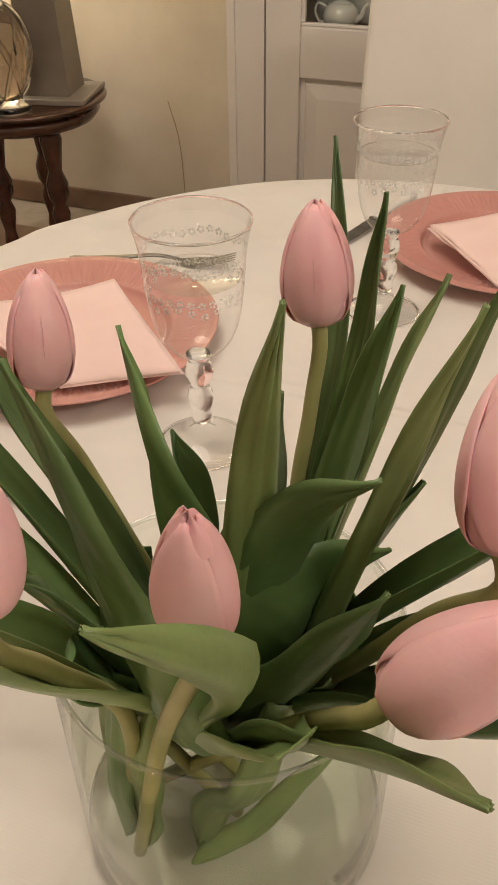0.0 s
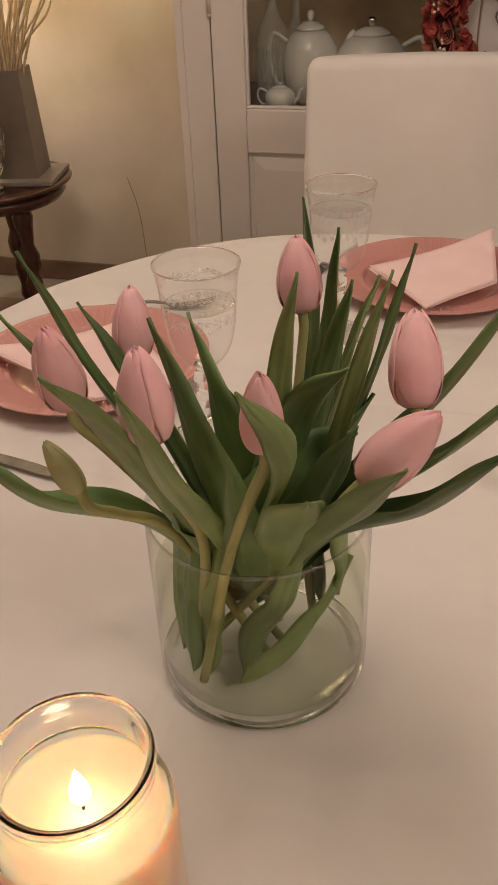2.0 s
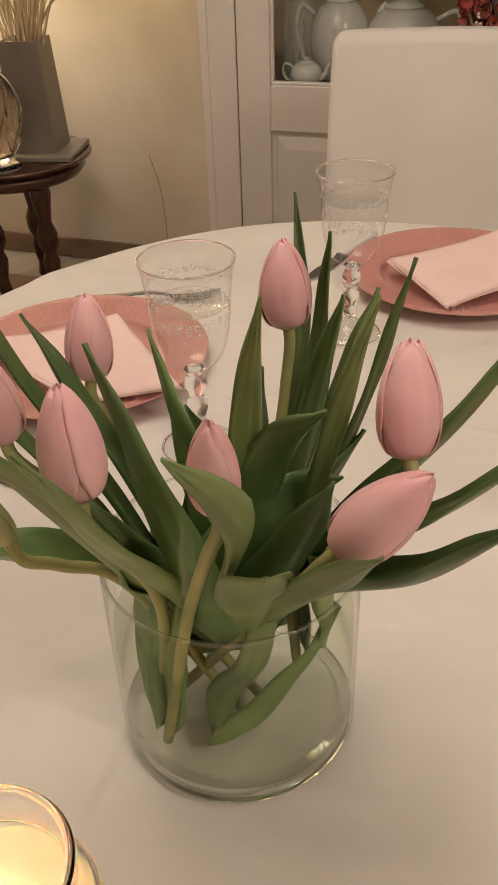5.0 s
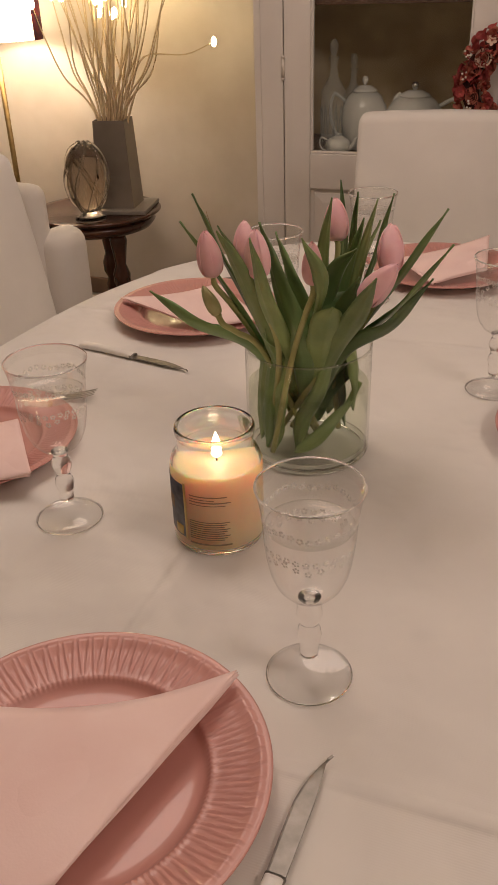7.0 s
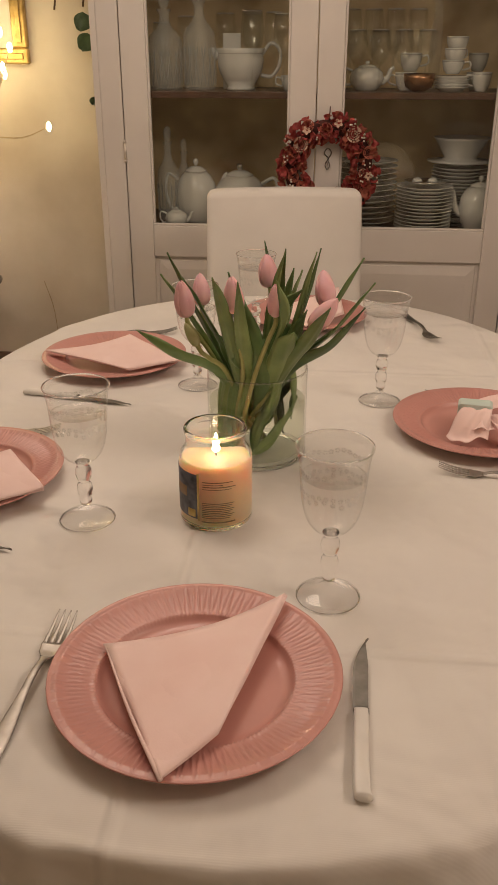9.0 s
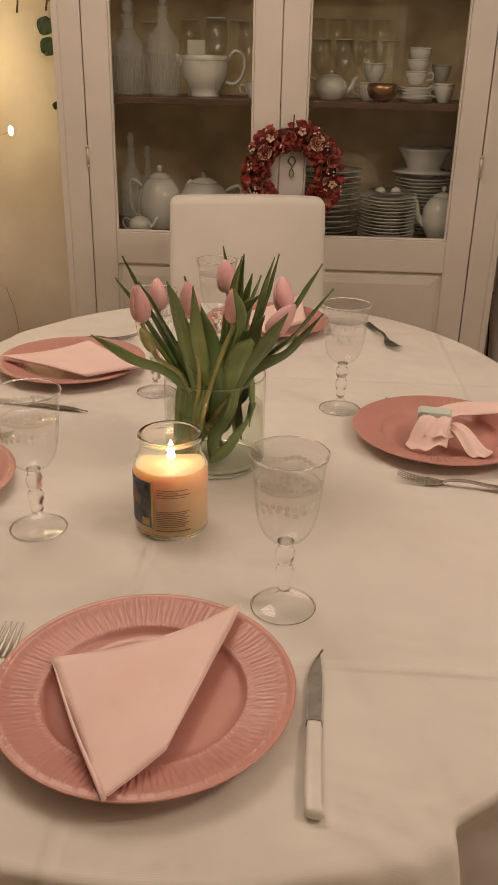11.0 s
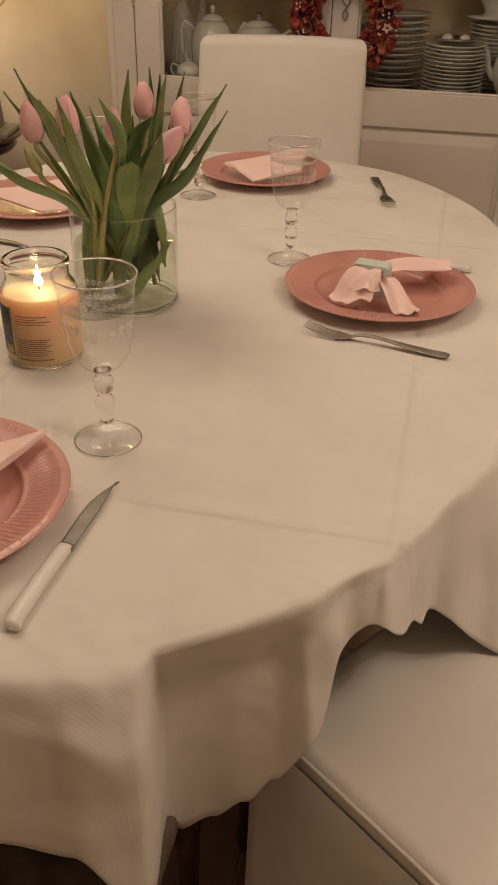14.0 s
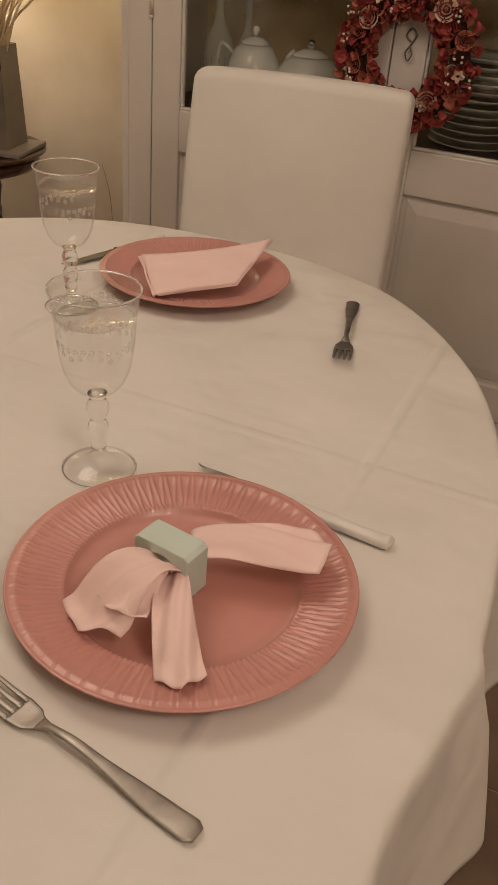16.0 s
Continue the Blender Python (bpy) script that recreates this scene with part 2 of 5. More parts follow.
M["pewter"] = surface("taupe_vase", (0.15, 0.125, 0.10), (0.20, 0.17, 0.14), 0.45, 8, 0.04, 120)
M["stone"] = surface("grey_stone_slab", (0.20, 0.18, 0.16), (0.28, 0.25, 0.22), 0.3, 12, 0.05, 120)
M["twig"] = surface("pale_twig", (0.50, 0.39, 0.24), (0.64, 0.52, 0.35), 0.8, 40, 0.3, 200)
M["bulb"] = glow("warm_led_bulb", (1.0, 0.78, 0.40), 22)
M["shade"] = glow("lit_lampshade", (1.0, 0.84, 0.62), 2.2)
M["plaid"] = surface("red_plaid_band", (0.20, 0.02, 0.03), (0.05, 0.02, 0.05), 0.9, 40, 0.1, 300)
M["amber"] = glass("smoked_amber_glass", (0.34, 0.28, 0.22), 0.02, 1.5)
M["gold"] = surface("gilt_frame", (0.44, 0.30, 0.10), (0.66, 0.48, 0.20), 0.32, 30, 0.15, 150, metal=0.8)
M["mat"] = surface("pale_picture_mat", (0.66, 0.62, 0.54), (0.72, 0.68, 0.6), 0.8, 10, 0.02, 100)
M["picture"] = surface("muted_print", (0.36, 0.33, 0.27), (0.58, 0.54, 0.46), 0.7, 9, 0.02, 60)
M["ivy"] = surface("ivy_leaf", (0.02, 0.045, 0.018), (0.05, 0.09, 0.035), 0.4, 30, 0.1, 200)
M["screen"] = surface("black_screen", (0.004, 0.004, 0.005), (0.008, 0.008, 0.009), 0.15, 5, 0.0, 50)
M["cable"] = surface("black_cable", (0.01, 0.01, 0.01), (0.02, 0.02, 0.02), 0.5, 30, 0.0, 100)
M["brass"] = surface("dull_brass", (0.30, 0.21, 0.09), (0.42, 0.31, 0.14), 0.35, 30, 0.05, 150, metal=1.0)

# ---------------------------------------------------------------- mesh helpers
def finish(name, bm, mat, parent=None, smooth=True, label=""):
    bmesh.ops.recalc_face_normals(bm, faces=bm.faces)
    me = bpy.data.meshes.new(name)
    bm.to_mesh(me)
    bm.free()
    if smooth:
        for p in me.polygons:
            p.use_smooth = True
    me.materials.append(mat)
    ob = new(name, me)
    if parent:
        ob.parent = parent
    if label:
        ob["label"] = label
    return ob


def part(name, bm, mat, parent, label="", smooth=True):
    return finish(name, bm, mat, parent, smooth, label)


def thing(name, place=(0, 0, 0), rz=0.0, label="", category="", group="", kind=""):
    ob = new(name)
    ob.empty_display_size = 0.05
    ob.matrix_basis = pose(*place, 0, 0, rz)
    return tagged(ob, label, category, group, kind)


def lathe(profile, seg=48, bm=None, cap=True, m=None):
    """A solid of revolution from (radius, height) pairs."""
    bm = bm or bmesh.new()
    rings = []
    for r, z in profile:
        if r < 1e-5:
            rings.append([bm.verts.new((0, 0, z))])
        else:
            rings.append([bm.verts.new((r * math.cos(2 * math.pi * i / seg), r * math.sin(2 * math.pi * i / seg), z)) for i in range(seg)])
    made = [v for ring in rings for v in ring]
    for a, b in zip(rings, rings[1:]):
        for i in range(seg):
            j = (i + 1) % seg
            if len(a) == 1 and len(b) == 1:
                continue
            if len(a) == 1:
                bm.faces.new((a[0], b[i], b[j]))
            elif len(b) == 1:
                bm.faces.new((a[i], b[0], a[j]))
            else:
                bm.faces.new((a[i], b[i], b[j], a[j]))
    if cap:
        for ring in (rings[0], rings[-1]):
            if len(ring) > 1:
                bm.faces.new(ring)
    if m is not None:
        bmesh.ops.transform(bm, matrix=m, verts=made)
    return bm


def smooth_path(points, n):
    """Points of a Catmull-Rom curve through the given ones."""
    p = [Vector(q) for q in points]
    p = [p[0] * 2 - p[1]] + p + [p[-1] * 2 - p[-2]]
    out = []
    spans = len(p) - 3
    for i in range(n + 1):
        s = i / n * spans
        k = min(int(s), spans - 1)
        t = s - k
        a, b, c, d = p[k : k + 4]
        out.append(0.5 * (2 * b + (c - a) * t + (2 * a - 5 * b + 4 * c - d) * t * t + (3 * b - a - 3 * c + d) * t ** 3))
    return out


def tube(points, radius, seg=10, n=None, bm=None, flat=1.0):
    """A round bar along a smooth curve; radius is a number or a function of 0..1."""
    bm = bm or bmesh.new()
    path = smooth_path(points, n) if n else [Vector(q) for q in points]
    rings, up = [], Vector((0.31, 0.17, 0.93)).normalized()
    for i, c in enumerate(path):
        d = (path[min(i + 1, len(path) - 1)] - path[max(i - 1, 0)]).normalized()
        x = d.cross(up)
        if x.length < 1e-4:
            x = d.cross(Vector((1, 0, 0)))
        x.normalize()
        y = d.cross(x)
        r = radius(i / (len(path) - 1)) if callable(radius) else radius
        rings.append([bm.verts.new(c + x * r * math.cos(2 * math.pi * k / seg) + y * r * flat * math.sin(2 * math.pi * k / seg)) for k in range(seg)])
    for a, b in zip(rings, rings[1:]):
        for k in range(seg):
            bm.faces.new((a[k], a[(k + 1) % seg], b[(k + 1) % seg], b[k]))
    bm.faces.new(rings[0])
    bm.faces.new(rings[-1])
    return bm


def box(x0, y0, z0, x1, y1, z1, bevel=0.0, seg=2, bm=None):
    bm = bm or bmesh.new()
    made = bmesh.ops.create_cube(bm, size=1)["verts"]
    bmesh.ops.transform(bm, matrix=Matrix.Translation(((x0 + x1) / 2, (y0 + y1) / 2, (z0 + z1) / 2)) @ Matrix.Diagonal((x1 - x0, y1 - y0, z1 - z0, 1)), verts=made)
    if bevel:
        es = {e for v in made for e in v.link_edges}
        bmesh.ops.bevel(bm, geom=list(es), offset=bevel, segments=seg, profile=0.5, affect="EDGES")
    return bm


def grid_sheet(f, nu, nv, bm=None, thick=0.0):
    """A sheet of nu by nv faces from f(u, v); with thickness it is a closed slab, thinner below."""
    bm = bm or bmesh.new()
    top = [[bm.verts.new(f(i / nu, j / nv)) for j in range(nv + 1)] for i in range(nu + 1)]
    for i in range(nu):
        for j in range(nv):
            bm.faces.new((top[i][j], top[i + 1][j], top[i + 1][j + 1], top[i][j + 1]))
    if thick:
        bm.normal_update()
        low = [[bm.verts.new(v.co - v.normal * thick) for v in row] for row in top]
        for i in range(nu):
            for j in range(nv):
                bm.faces.new((low[i][j + 1], low[i + 1][j + 1], low[i + 1][j], low[i][j]))
        for i in range(nu):
            bm.faces.new((top[i + 1][0], top[i][0], low[i][0], low[i + 1][0]))
            bm.faces.new((top[i][nv], top[i + 1][nv], low[i + 1][nv], low[i][nv]))
        for j in range(nv):
            bm.faces.new((top[0][j], top[0][j + 1], low[0][j + 1], low[0][j]))
            bm.faces.new((top[nu][j + 1], top[nu][j], low[nu][j], low[nu][j + 1]))
    return bm


def structure(name, bm, mat, label, smooth=False):
    return tagged(finish(name, bm, mat, None, smooth), label, name.split("_")[0], kind="structure")


# ---------------------------------------------------------------- the room
X0, X1, Y0, Y1 = -2.7, 2.5, -2.6, 2.42
WALL_L = "cream wall with a soft sponged paint finish"
structure("wall_north", box(X0 - 0.12, Y1, 0, X1 + 0.12, Y1 + 0.12, CEIL), M["wall"], WALL_L)
structure("wall_south", box(X0 - 0.12, Y0 - 0.12, 0, X1 + 0.12, Y0, CEIL), M["wall_plain"], "plain cream wall closing the room")
structure("wall_west", box(X0 - 0.12, Y0, 0, X0, Y1, CEIL), M["wall_plain"], "plain cream wall closing the room")
structure("wall_east", box(X1, Y0, 0, X1 + 0.12, Y1, CEIL), M["wall_plain"], "plain cream wall closing the room")
structure("ceiling", box(X0 - 0.12, Y0 - 0.12, CEIL, X1 + 0.12, Y1 + 0.12, CEIL + 0.1), M["ceiling"], "plain white painted ceiling")
floor = structure("floor", box(X0 - 0.12, Y0 - 0.12, -0.1, X1 + 0.12, Y1 + 0.12, -0.004), M["grout"], "brown square ceramic tiles with pale grout")
structure("baseboard", box(X0, Y1 - 0.014, 0.0, -0.76, Y1, 0.075, 0.003), M["baseboard"], "low brown tiled baseboard along the wall")

# ---------------------------------------------------------------- china cabinet
CY = 1.83
cab = thing("china_cabinet", (0, CY, 0), 0, "white painted china cabinet with two glazed doors and panelled base", "cabinet")
HINGE_L, HINGE_R, MEET = -0.623, 0.736, 0.045
CL, CR, CTOP, CD = -0.722, 0.836, 2.28, 0.5
part("side_panel", box(CL, 0.0, 0, CL + 0.022, CD, CTOP, 0.002), M["paint"], cab, smooth=False)
part("side_panel", box(CR - 0.022, 0.0, 0, CR, CD, CTOP, 0.002), M["paint"], cab, smooth=False)
part("face_frame", box(CL + 0.022, 0.0, 0, HINGE_L - 0.0025, 0.024, CTOP - 0.1, 0.003), M["paint"], cab, smooth=False)
part("face_frame", box(HINGE_R + 0.0025, 0.0, 0, CR - 0.022, 0.024, CTOP - 0.1, 0.003), M["paint"], cab, smooth=False)
part("cornice", box(CL - 0.03, -0.035, CTOP - 0.1, CR + 0.03, CD, CTOP + 0.02, 0.012), M["paint"], cab, smooth=False)
part("plinth", box(CL + 0.022, 0.004, 0, CR - 0.022, 0.02, 0.09), M["paint"], cab, smooth=False)
part("back_panel", box(CL + 0.022, CD - 0.02, 0.09, CR - 0.022, CD - 0.004, CTOP - 0.1), M["back"], cab, "mottled brown back panel", smooth=False)
for z, nm in ((0.745, "bottom_shelf"), (1.215, "shelf"), (1.66, "shelf")):
    part(nm, box(CL + 0.022, 0.032, z, CR - 0.022, CD - 0.02, z + 0.022, 0.002), M["shelf"], cab, "dark stained wooden shelf", smooth=False)


def door(x0, x1, w0, w1, hinge_x):
    """One glazed door: stiles, rails, a raised lower panel, a pane and its hinges."""
    d = thing("door", (0, 0, 0))
    d.parent = cab
    f0, f1 = -0.002, 0.022
    zt = CTOP - 0.104
    part("stile", box(x0, f0, 0.095, w0, f1, zt, 0.003), M["paint"], d, smooth=False)
    part("stile", box(w1, f0, 0.095, x1, f1, zt, 0.003), M["paint"], d, smooth=False)
    part("rail", box(w0 + 0.0004, f0 + 0.0005, 0.672, w1 - 0.0004, f1, 0.785, 0.003), M["paint"], d, smooth=False)
    part("rail", box(w0 + 0.0004, f0 + 0.0005, 0.095, w1 - 0.0004, f1, 0.2, 0.003), M["paint"], d, smooth=False)
    part("rail", box(w0 + 0.0004, f0 + 0.0005, 2.08, w1 - 0.0004, f1, zt, 0.003), M["paint"], d, smooth=False)
    bm = bmesh.new()
    # raised panel: sunk border, sloping field
    x, X, z, Z = w0, w1, 0.2, 0.672
    loops = []
    for inset, y in ((0.0, 0.012), (0.012, 0.012), (0.016, 0.007), (0.045, 0.001), (0.055, 0.001)):
        loops.append([bm.verts.new(q) for q in ((x + inset, y, z + inset), (X - inset, y, z + inset), (X - inset, y, Z - inset), (x + inset, y, Z - inset))])
    for a, b in zip(loops, loops[1:]):
        for k in range(4):
            bm.faces.new((a[k], a[(k + 1) % 4], b[(k + 1) % 4], b[k]))
    bm.faces.new(loops[-1])
    part("panel", bm, M["paint"], d, "raised lower door panel", smooth=False)
    bm = bmesh.new()
    for a, b in (((w0, 0.785), (w1, 0.793)), ((w0, 2.072), (w1, 2.08)), ((w0, 0.7934), (w0 + 0.008, 2.0716)), ((w1 - 0.008, 0.7934), (w1, 2.0716))):
        box(a[0], 0.003, a[1], b[0], 0.02, b[1], 0.0025, 1, bm)
    part("glazing_bead", bm, M["paint"], d, smooth=False)
    p = part("pane", box(w0 + 0.006, 0.011, 0.79, w1 - 0.006, 0.014, 2.075), M["pane"], d, "clear glass pane", smooth=False)
    p.visible_shadow = False
    for hz in (0.33, 1.042, 1.86):
        h = thing("hinge", (0, 0, 0))
        h.parent = cab
        part("knuckle", lathe([(0, -0.028), (0.0055, -0.027), (0.0055, 0.027), (0, 0.028)], 12, m=Matrix.Translation((hinge_x, -0.006, hz))), M["hinge"], h)
        part("finial", lathe([(0.002, 0), (0.0065, 0.003), (0.0062, 0.007), (0.003, 0.0095), (0.0, 0.012)], 12, m=Matrix.Translation((hinge_x, -0.006, hz + 0.027))), M["hinge"], h)
        part("finial", lathe([(0.002, 0), (0.0065, -0.003), (0.0062, -0.007), (0.003, -0.0095), (0.0, -0.012)], 12, m=Matrix.Translation((hinge_x, -0.006, hz - 0.027))), M["hinge"], h)
    return d


door(HINGE_L + 0.0015, MEET - 0.0015, -0.535, -0.046, HINGE_L)
door(MEET + 0.0015, HINGE_R - 0.0015, 0.132, 0.649, HINGE_R)
part("key_plate", tube([(0.09, -0.005, 1.03), (0.078, -0.006, 1.045), (0.09, -0.007, 1.06), (0.102, -0.006, 1.045), (0.09, -0.005, 1.022)], 0.0022, 6, 20), M["dark_steel"], cab, "ornate iron keyhole plate")
part("key", tube([(0.09, -0.01, 1.022), (0.082, -0.012, 1.005), (0.09, -0.012, 0.99), (0.098, -0.012, 1.005), (0.09, -0.01, 1.022)], 0.002, 6, 20), M["dark_steel"], cab, "small iron key")

# ---------------------------------------------------------------- dining table and cloth
TOP = 0.75
TC = Vector((0.012, 0.135))


def outline(a, grow=0.0):
    """The oval table's edge at an angle."""
    c, s = math.cos(a), math.sin(a)
    n = 2.05 if s < 0 else 2.38
    rx, ry = 0.622 + grow, 0.885 + grow
    r = (abs(c / rx) ** n + abs(s / ry) ** n) ** (-1 / n)
    r -= 0.022 * math.exp(-((math.atan2(s, c) + 0.28) / 0.26) ** 2)
    return TC.x + r * c, TC.y + r * s


def fold_at(a, c, w, w2=None):
    d = (a - c + math.pi) % (2 * math.pi) - math.pi
    return math.exp(-(d / (w if d < 0 or w2 is None else w2)) ** 2)


table = thing("dining_table", (0, 0, 0), 0, "oval dining table hidden under a white tablecloth", "table")
bm = bmesh.new()
rings = []
for g, z in ((-0.04, TOP - 0.034), (-0.03, TOP - 0.03), (-0.02, TOP - 0.01), (-0.025, TOP - 0.006)):
    rings.append([bm.verts.new((*outline(2 * math.pi * i / 72, g), z)) for i in range(72)])
for r0, r1 in zip(rings, rings[1:]):
    for i in range(72):
        bm.faces.new((r0[i], r0[(i + 1) % 72], r1[(i + 1) % 72], r1[i]))
bm.faces.new(rings[0])
bm.faces.new(rings[-1])
part("tabletop", bm, M["mahogany"], table)
for sx in (-1, 1):
    for sy in (-1, 1):
        m = Matrix.Translation((TC.x + 0.3 * sx, TC.y + 0.5 * sy, 0))
        part("leg", lathe([(0.02, 0), (0.026, 0.03), (0.02, 0.07), (0.03, 0.4), (0.038, 0.5), (0.03, 0.53), (0.04, 0.56), (0.04, TOP - 0.034)], 20, m=m), M["mahogany"], table)

NA, ND = 1400, 26
bm = bmesh.new()
PLEATS = ((-1.258, 0.10, 0.008, 0.045), (-1.243, 0.008, 0.17, -0.058), (-1.07, 0.02, 0.03, 0.016), (-0.955, 0.02, 0.05, 0.02), (-1.01, 0.03, 0.02, -0.012), (-0.8, 0.05, 0.03, -0.02), (-0.66, 0.03, 0.06, 0.035), (-0.28, 0.09, 0.05, 0.03),
          (0.1, 0.06, 0.03, 0.03), (0.45, 0.07, 0.03, 0.03), (2.35, 0.07, 0.03, 0.05), (-1.72, 0.06, 0.03, 0.03), (-2.1, 0.09, 0.03, 0.04), (-2.9, 0.1, 0.04, 0.03), (1.2, 0.1, 0.05, 0.03))


DROP = ((-3.1416, 0.2), (-2.6, 0.24), (-2.1, 0.2), (-1.75, 0.19), (-1.39, 0.17), (-1.33, 0.178), (-1.27, 0.26), (-1.222, 0.335), (-1.18, 0.315), (-1.14, 0.28), (-1.105, 0.235), (-1.065, 0.165),
        (-1.02, 0.085), (-0.98, 0.06), (-0.92, 0.09), (-0.83, 0.15), (-0.645, 0.26), (-0.4, 0.25), (0.0, 0.22), (0.8, 0.2), (1.6, 0.22), (2.35, 0.26), (3.1416, 0.2))


def hem_drop(a):
    """How far the cloth hangs: it is longest at its corners and caught up by the chair."""
    a = (a + math.pi) % (2 * math.pi) - math.pi
    for (p, u), (q, v) in zip(DROP, DROP[1:]):
        if a <= q:
            f = (a - p) / (q - p)
            f = f * f * (3 - 2 * f)
            return u + (v - u) * f
    return 0.2


def cloth_point(a, s):
    """s in 0..1 from the table's edge down to the hem."""
    drop = hem_drop(a)
    ease = min(1.0, s * 3)
    out = 0.010 * math.sin(min(1.0, s * 9) * math.pi / 2) + 0.02 * s
    fold = sum(p[3] * fold_at(a, p[0], p[1], p[2]) for p in PLEATS[2:]) * (s ** 0.45) * (0.5 + 0.5 * ease)
    for k, p in enumerate(PLEATS[:2]):
        fold += p[3] * fold_at(a, p[0], p[1], p[2]) * min(1.0, max(0.0, s - 0.07 * k) * 4) ** 0.75
    wave = (0.011 * math.sin(17 * a + 0.7) + 0.0035 * math.sin(29 * a + 2.0)) * s
    x, y = outline(a, out + fold + wave)
    z = TOP - drop * s if s > 0.12 else TOP - drop * 0.12 * (1 - math.sqrt(max(0.0, 1 - (s / 0.12) ** 2)) * 1.0)
    return Vector((x, y, z))


centre = bm.verts.new((TC.x, TC.y, TOP))
rows = []
for k in range(1, 15):
    f = k / 15 * 1.0
    row = []
    for i in range(NA):
        a = 2 * math.pi * i / NA
        x, y = outline(a, -0.004)
        p = Vector((TC.x + (x - TC.x) * f, TC.y + (y - TC.y) * f, TOP))
        row.append(bm.verts.new(p))
    rows.append(row)
for k in range(ND + 1):
    rows.append([bm.verts.new(cloth_point(2 * math.pi * i / NA, k / ND)) for i in range(NA)])
for i in range(NA):
    bm.faces.new((centre, rows[0][i], rows[0][(i + 1) % NA]))
for r0, r1 in zip(rows, rows[1:]):
    for i in range(NA):
        bm.faces.new((r0[i], r1[i], r1[(i + 1) % NA], r0[(i + 1) % NA]))
cloth = tagged(finish("tablecloth", bm, M["cloth"]), "white ribbed cotton tablecloth draped in folds over the table", "tablecloth")
sol = cloth.modifiers.new("thickness", "SOLIDIFY")
sol.thickness, sol.offset = 0.0012, -1

# ---------------------------------------------------------------- chairs
def slip_chair(place, rz, label, lean=0.09, width=0.48):
    """A dining chair in a loose cover, facing its own -y."""
    c = thing("dining_chair", place, rz, label, "chair", "chairs round the table")
    h, t = 0.972, 0.075
    bm = bmesh.new()
    w = width / 2

    def hull(u, v):
        # round the back's closed outline: u goes round, v goes up
        ang = 2 * math.pi * u
        ex = 0.16
        cx = math.copysign(abs(math.cos(ang)) ** ex, math.cos(ang))
        cy = math.copysign(abs(math.sin(ang)) ** (ex * 2.2), math.sin(ang))
        z = 0.44 + (h - 0.44) * v
        top = max(0.0, (z - (h - 0.026)) / 0.026)
        shrink = 1 - math.sqrt(max(0.0, 1 - top * top)) if top else 0.0
        ww = w * (1 + 0.02 * math.sin(v * 3)) - 0.024 * shrink
        tt = t / 2 * (1 + 0.12 * math.sin(v * math.pi)) - 0.024 * shrink
        crown = 0.006 * (1 - (cx * 1.0) ** 2) * v
        return Vector((ww * cx, tt * cy + lean * v, z + crown * (1 if top < 0.99 else 1)))

    vs = [0.9545 * k / 12 for k in range(12)] + [0.9545 + 0.0455 * math.sin(k / 14 * math.pi / 2) for k in range(15)]
    rings = [[bm.verts.new(hull(i / 64, v)) for i in range(64)] for v in vs]
    for r0, r1 in zip(rings, rings[1:]):
        for i in range(64):
            bm.faces.new((r0[i], r0[(i + 1) % 64], r1[(i + 1) % 64], r1[i]))
    bm.faces.new(rings[0])
    bm.faces.new(rings[-1])
    part("backrest", bm, M["slip"], c)
    bm = box(-w + 0.004, -0.47, 0.40, w - 0.004, -0.036, 0.49, 0.014, 4)
    for v in bm.verts:
        if v.co.z > 0.47:
            v.co.z += 0.012 * (1 - (v.co.x / w) ** 2)
    part("seat", bm, M["slip"], c)
    # hanging cover below the seat, with soft flutes
    def skirt(u, v):
        per = u * 4
        k = int(per) % 4
        f = per - int(per)
        cs = ((-w, -0.47), (w, -0.47), (w, 0.035), (-w, 0.035))
        a, b = Vector(cs[k]), Vector(cs[(k + 1) % 4])
        p = a.lerp(b, f)
        o = 0.0015 + (0.012 + 0.006 * math.sin(u * 90)) * (1 - v)
        n = Vector((b - a)).normalized()
        return Vector((p.x + n.y * o, p.y - n.x * o, 0.03 + 0.435 * v))
    part("skirt", grid_sheet(skirt, 120, 6, thick=0.002), M["slip"], c, "hanging slipcover skirt")
    part("piping", tube([(-w + 0.006, -0.463, 0.478), (-w + 0.003, -0.25, 0.484), (-w + 0.006, -0.04, 0.478)], 0.0026, 6, 16), M["slip"], c)
    part("piping", tube([(w - 0.006, -0.463, 0.478), (w - 0.003, -0.25, 0.484), (w - 0.006, -0.04, 0.478)], 0.0026, 6, 16), M["slip"], c)
    for sx in (-1, 1):
        for y in (-0.44, 0.01):
            part("leg", box(sx * (w - 0.03) - 0.018, y - 0.018, 0, sx * (w - 0.03) + 0.018, y + 0.018, 0.40, 0.003), M["mahogany"], c, smooth=False)
        part("seam", tube([(sx * (w - 0.02), -0.03 + lean * 0.9, h - 0.028), (sx * (w - 0.06), -0.034 + lean, h - 0.02), (sx * (w - 0.1), -0.035 + lean, h - 0.017)], 0.0012, 6, 10), M["slip"], c)
    return c


slip_chair((-0.026, 1.38, 0), 8.0, "white slipcovered dining chair facing the table before the cabinet")
slip_chair((-0.875, 0.51, 0), 88, "white slipcovered dining chair drawn up beside the table")
slip_chair((0.86, -0.585, 0), -126, "white slipcovered dining chair with a piped seat pushed under the cloth")

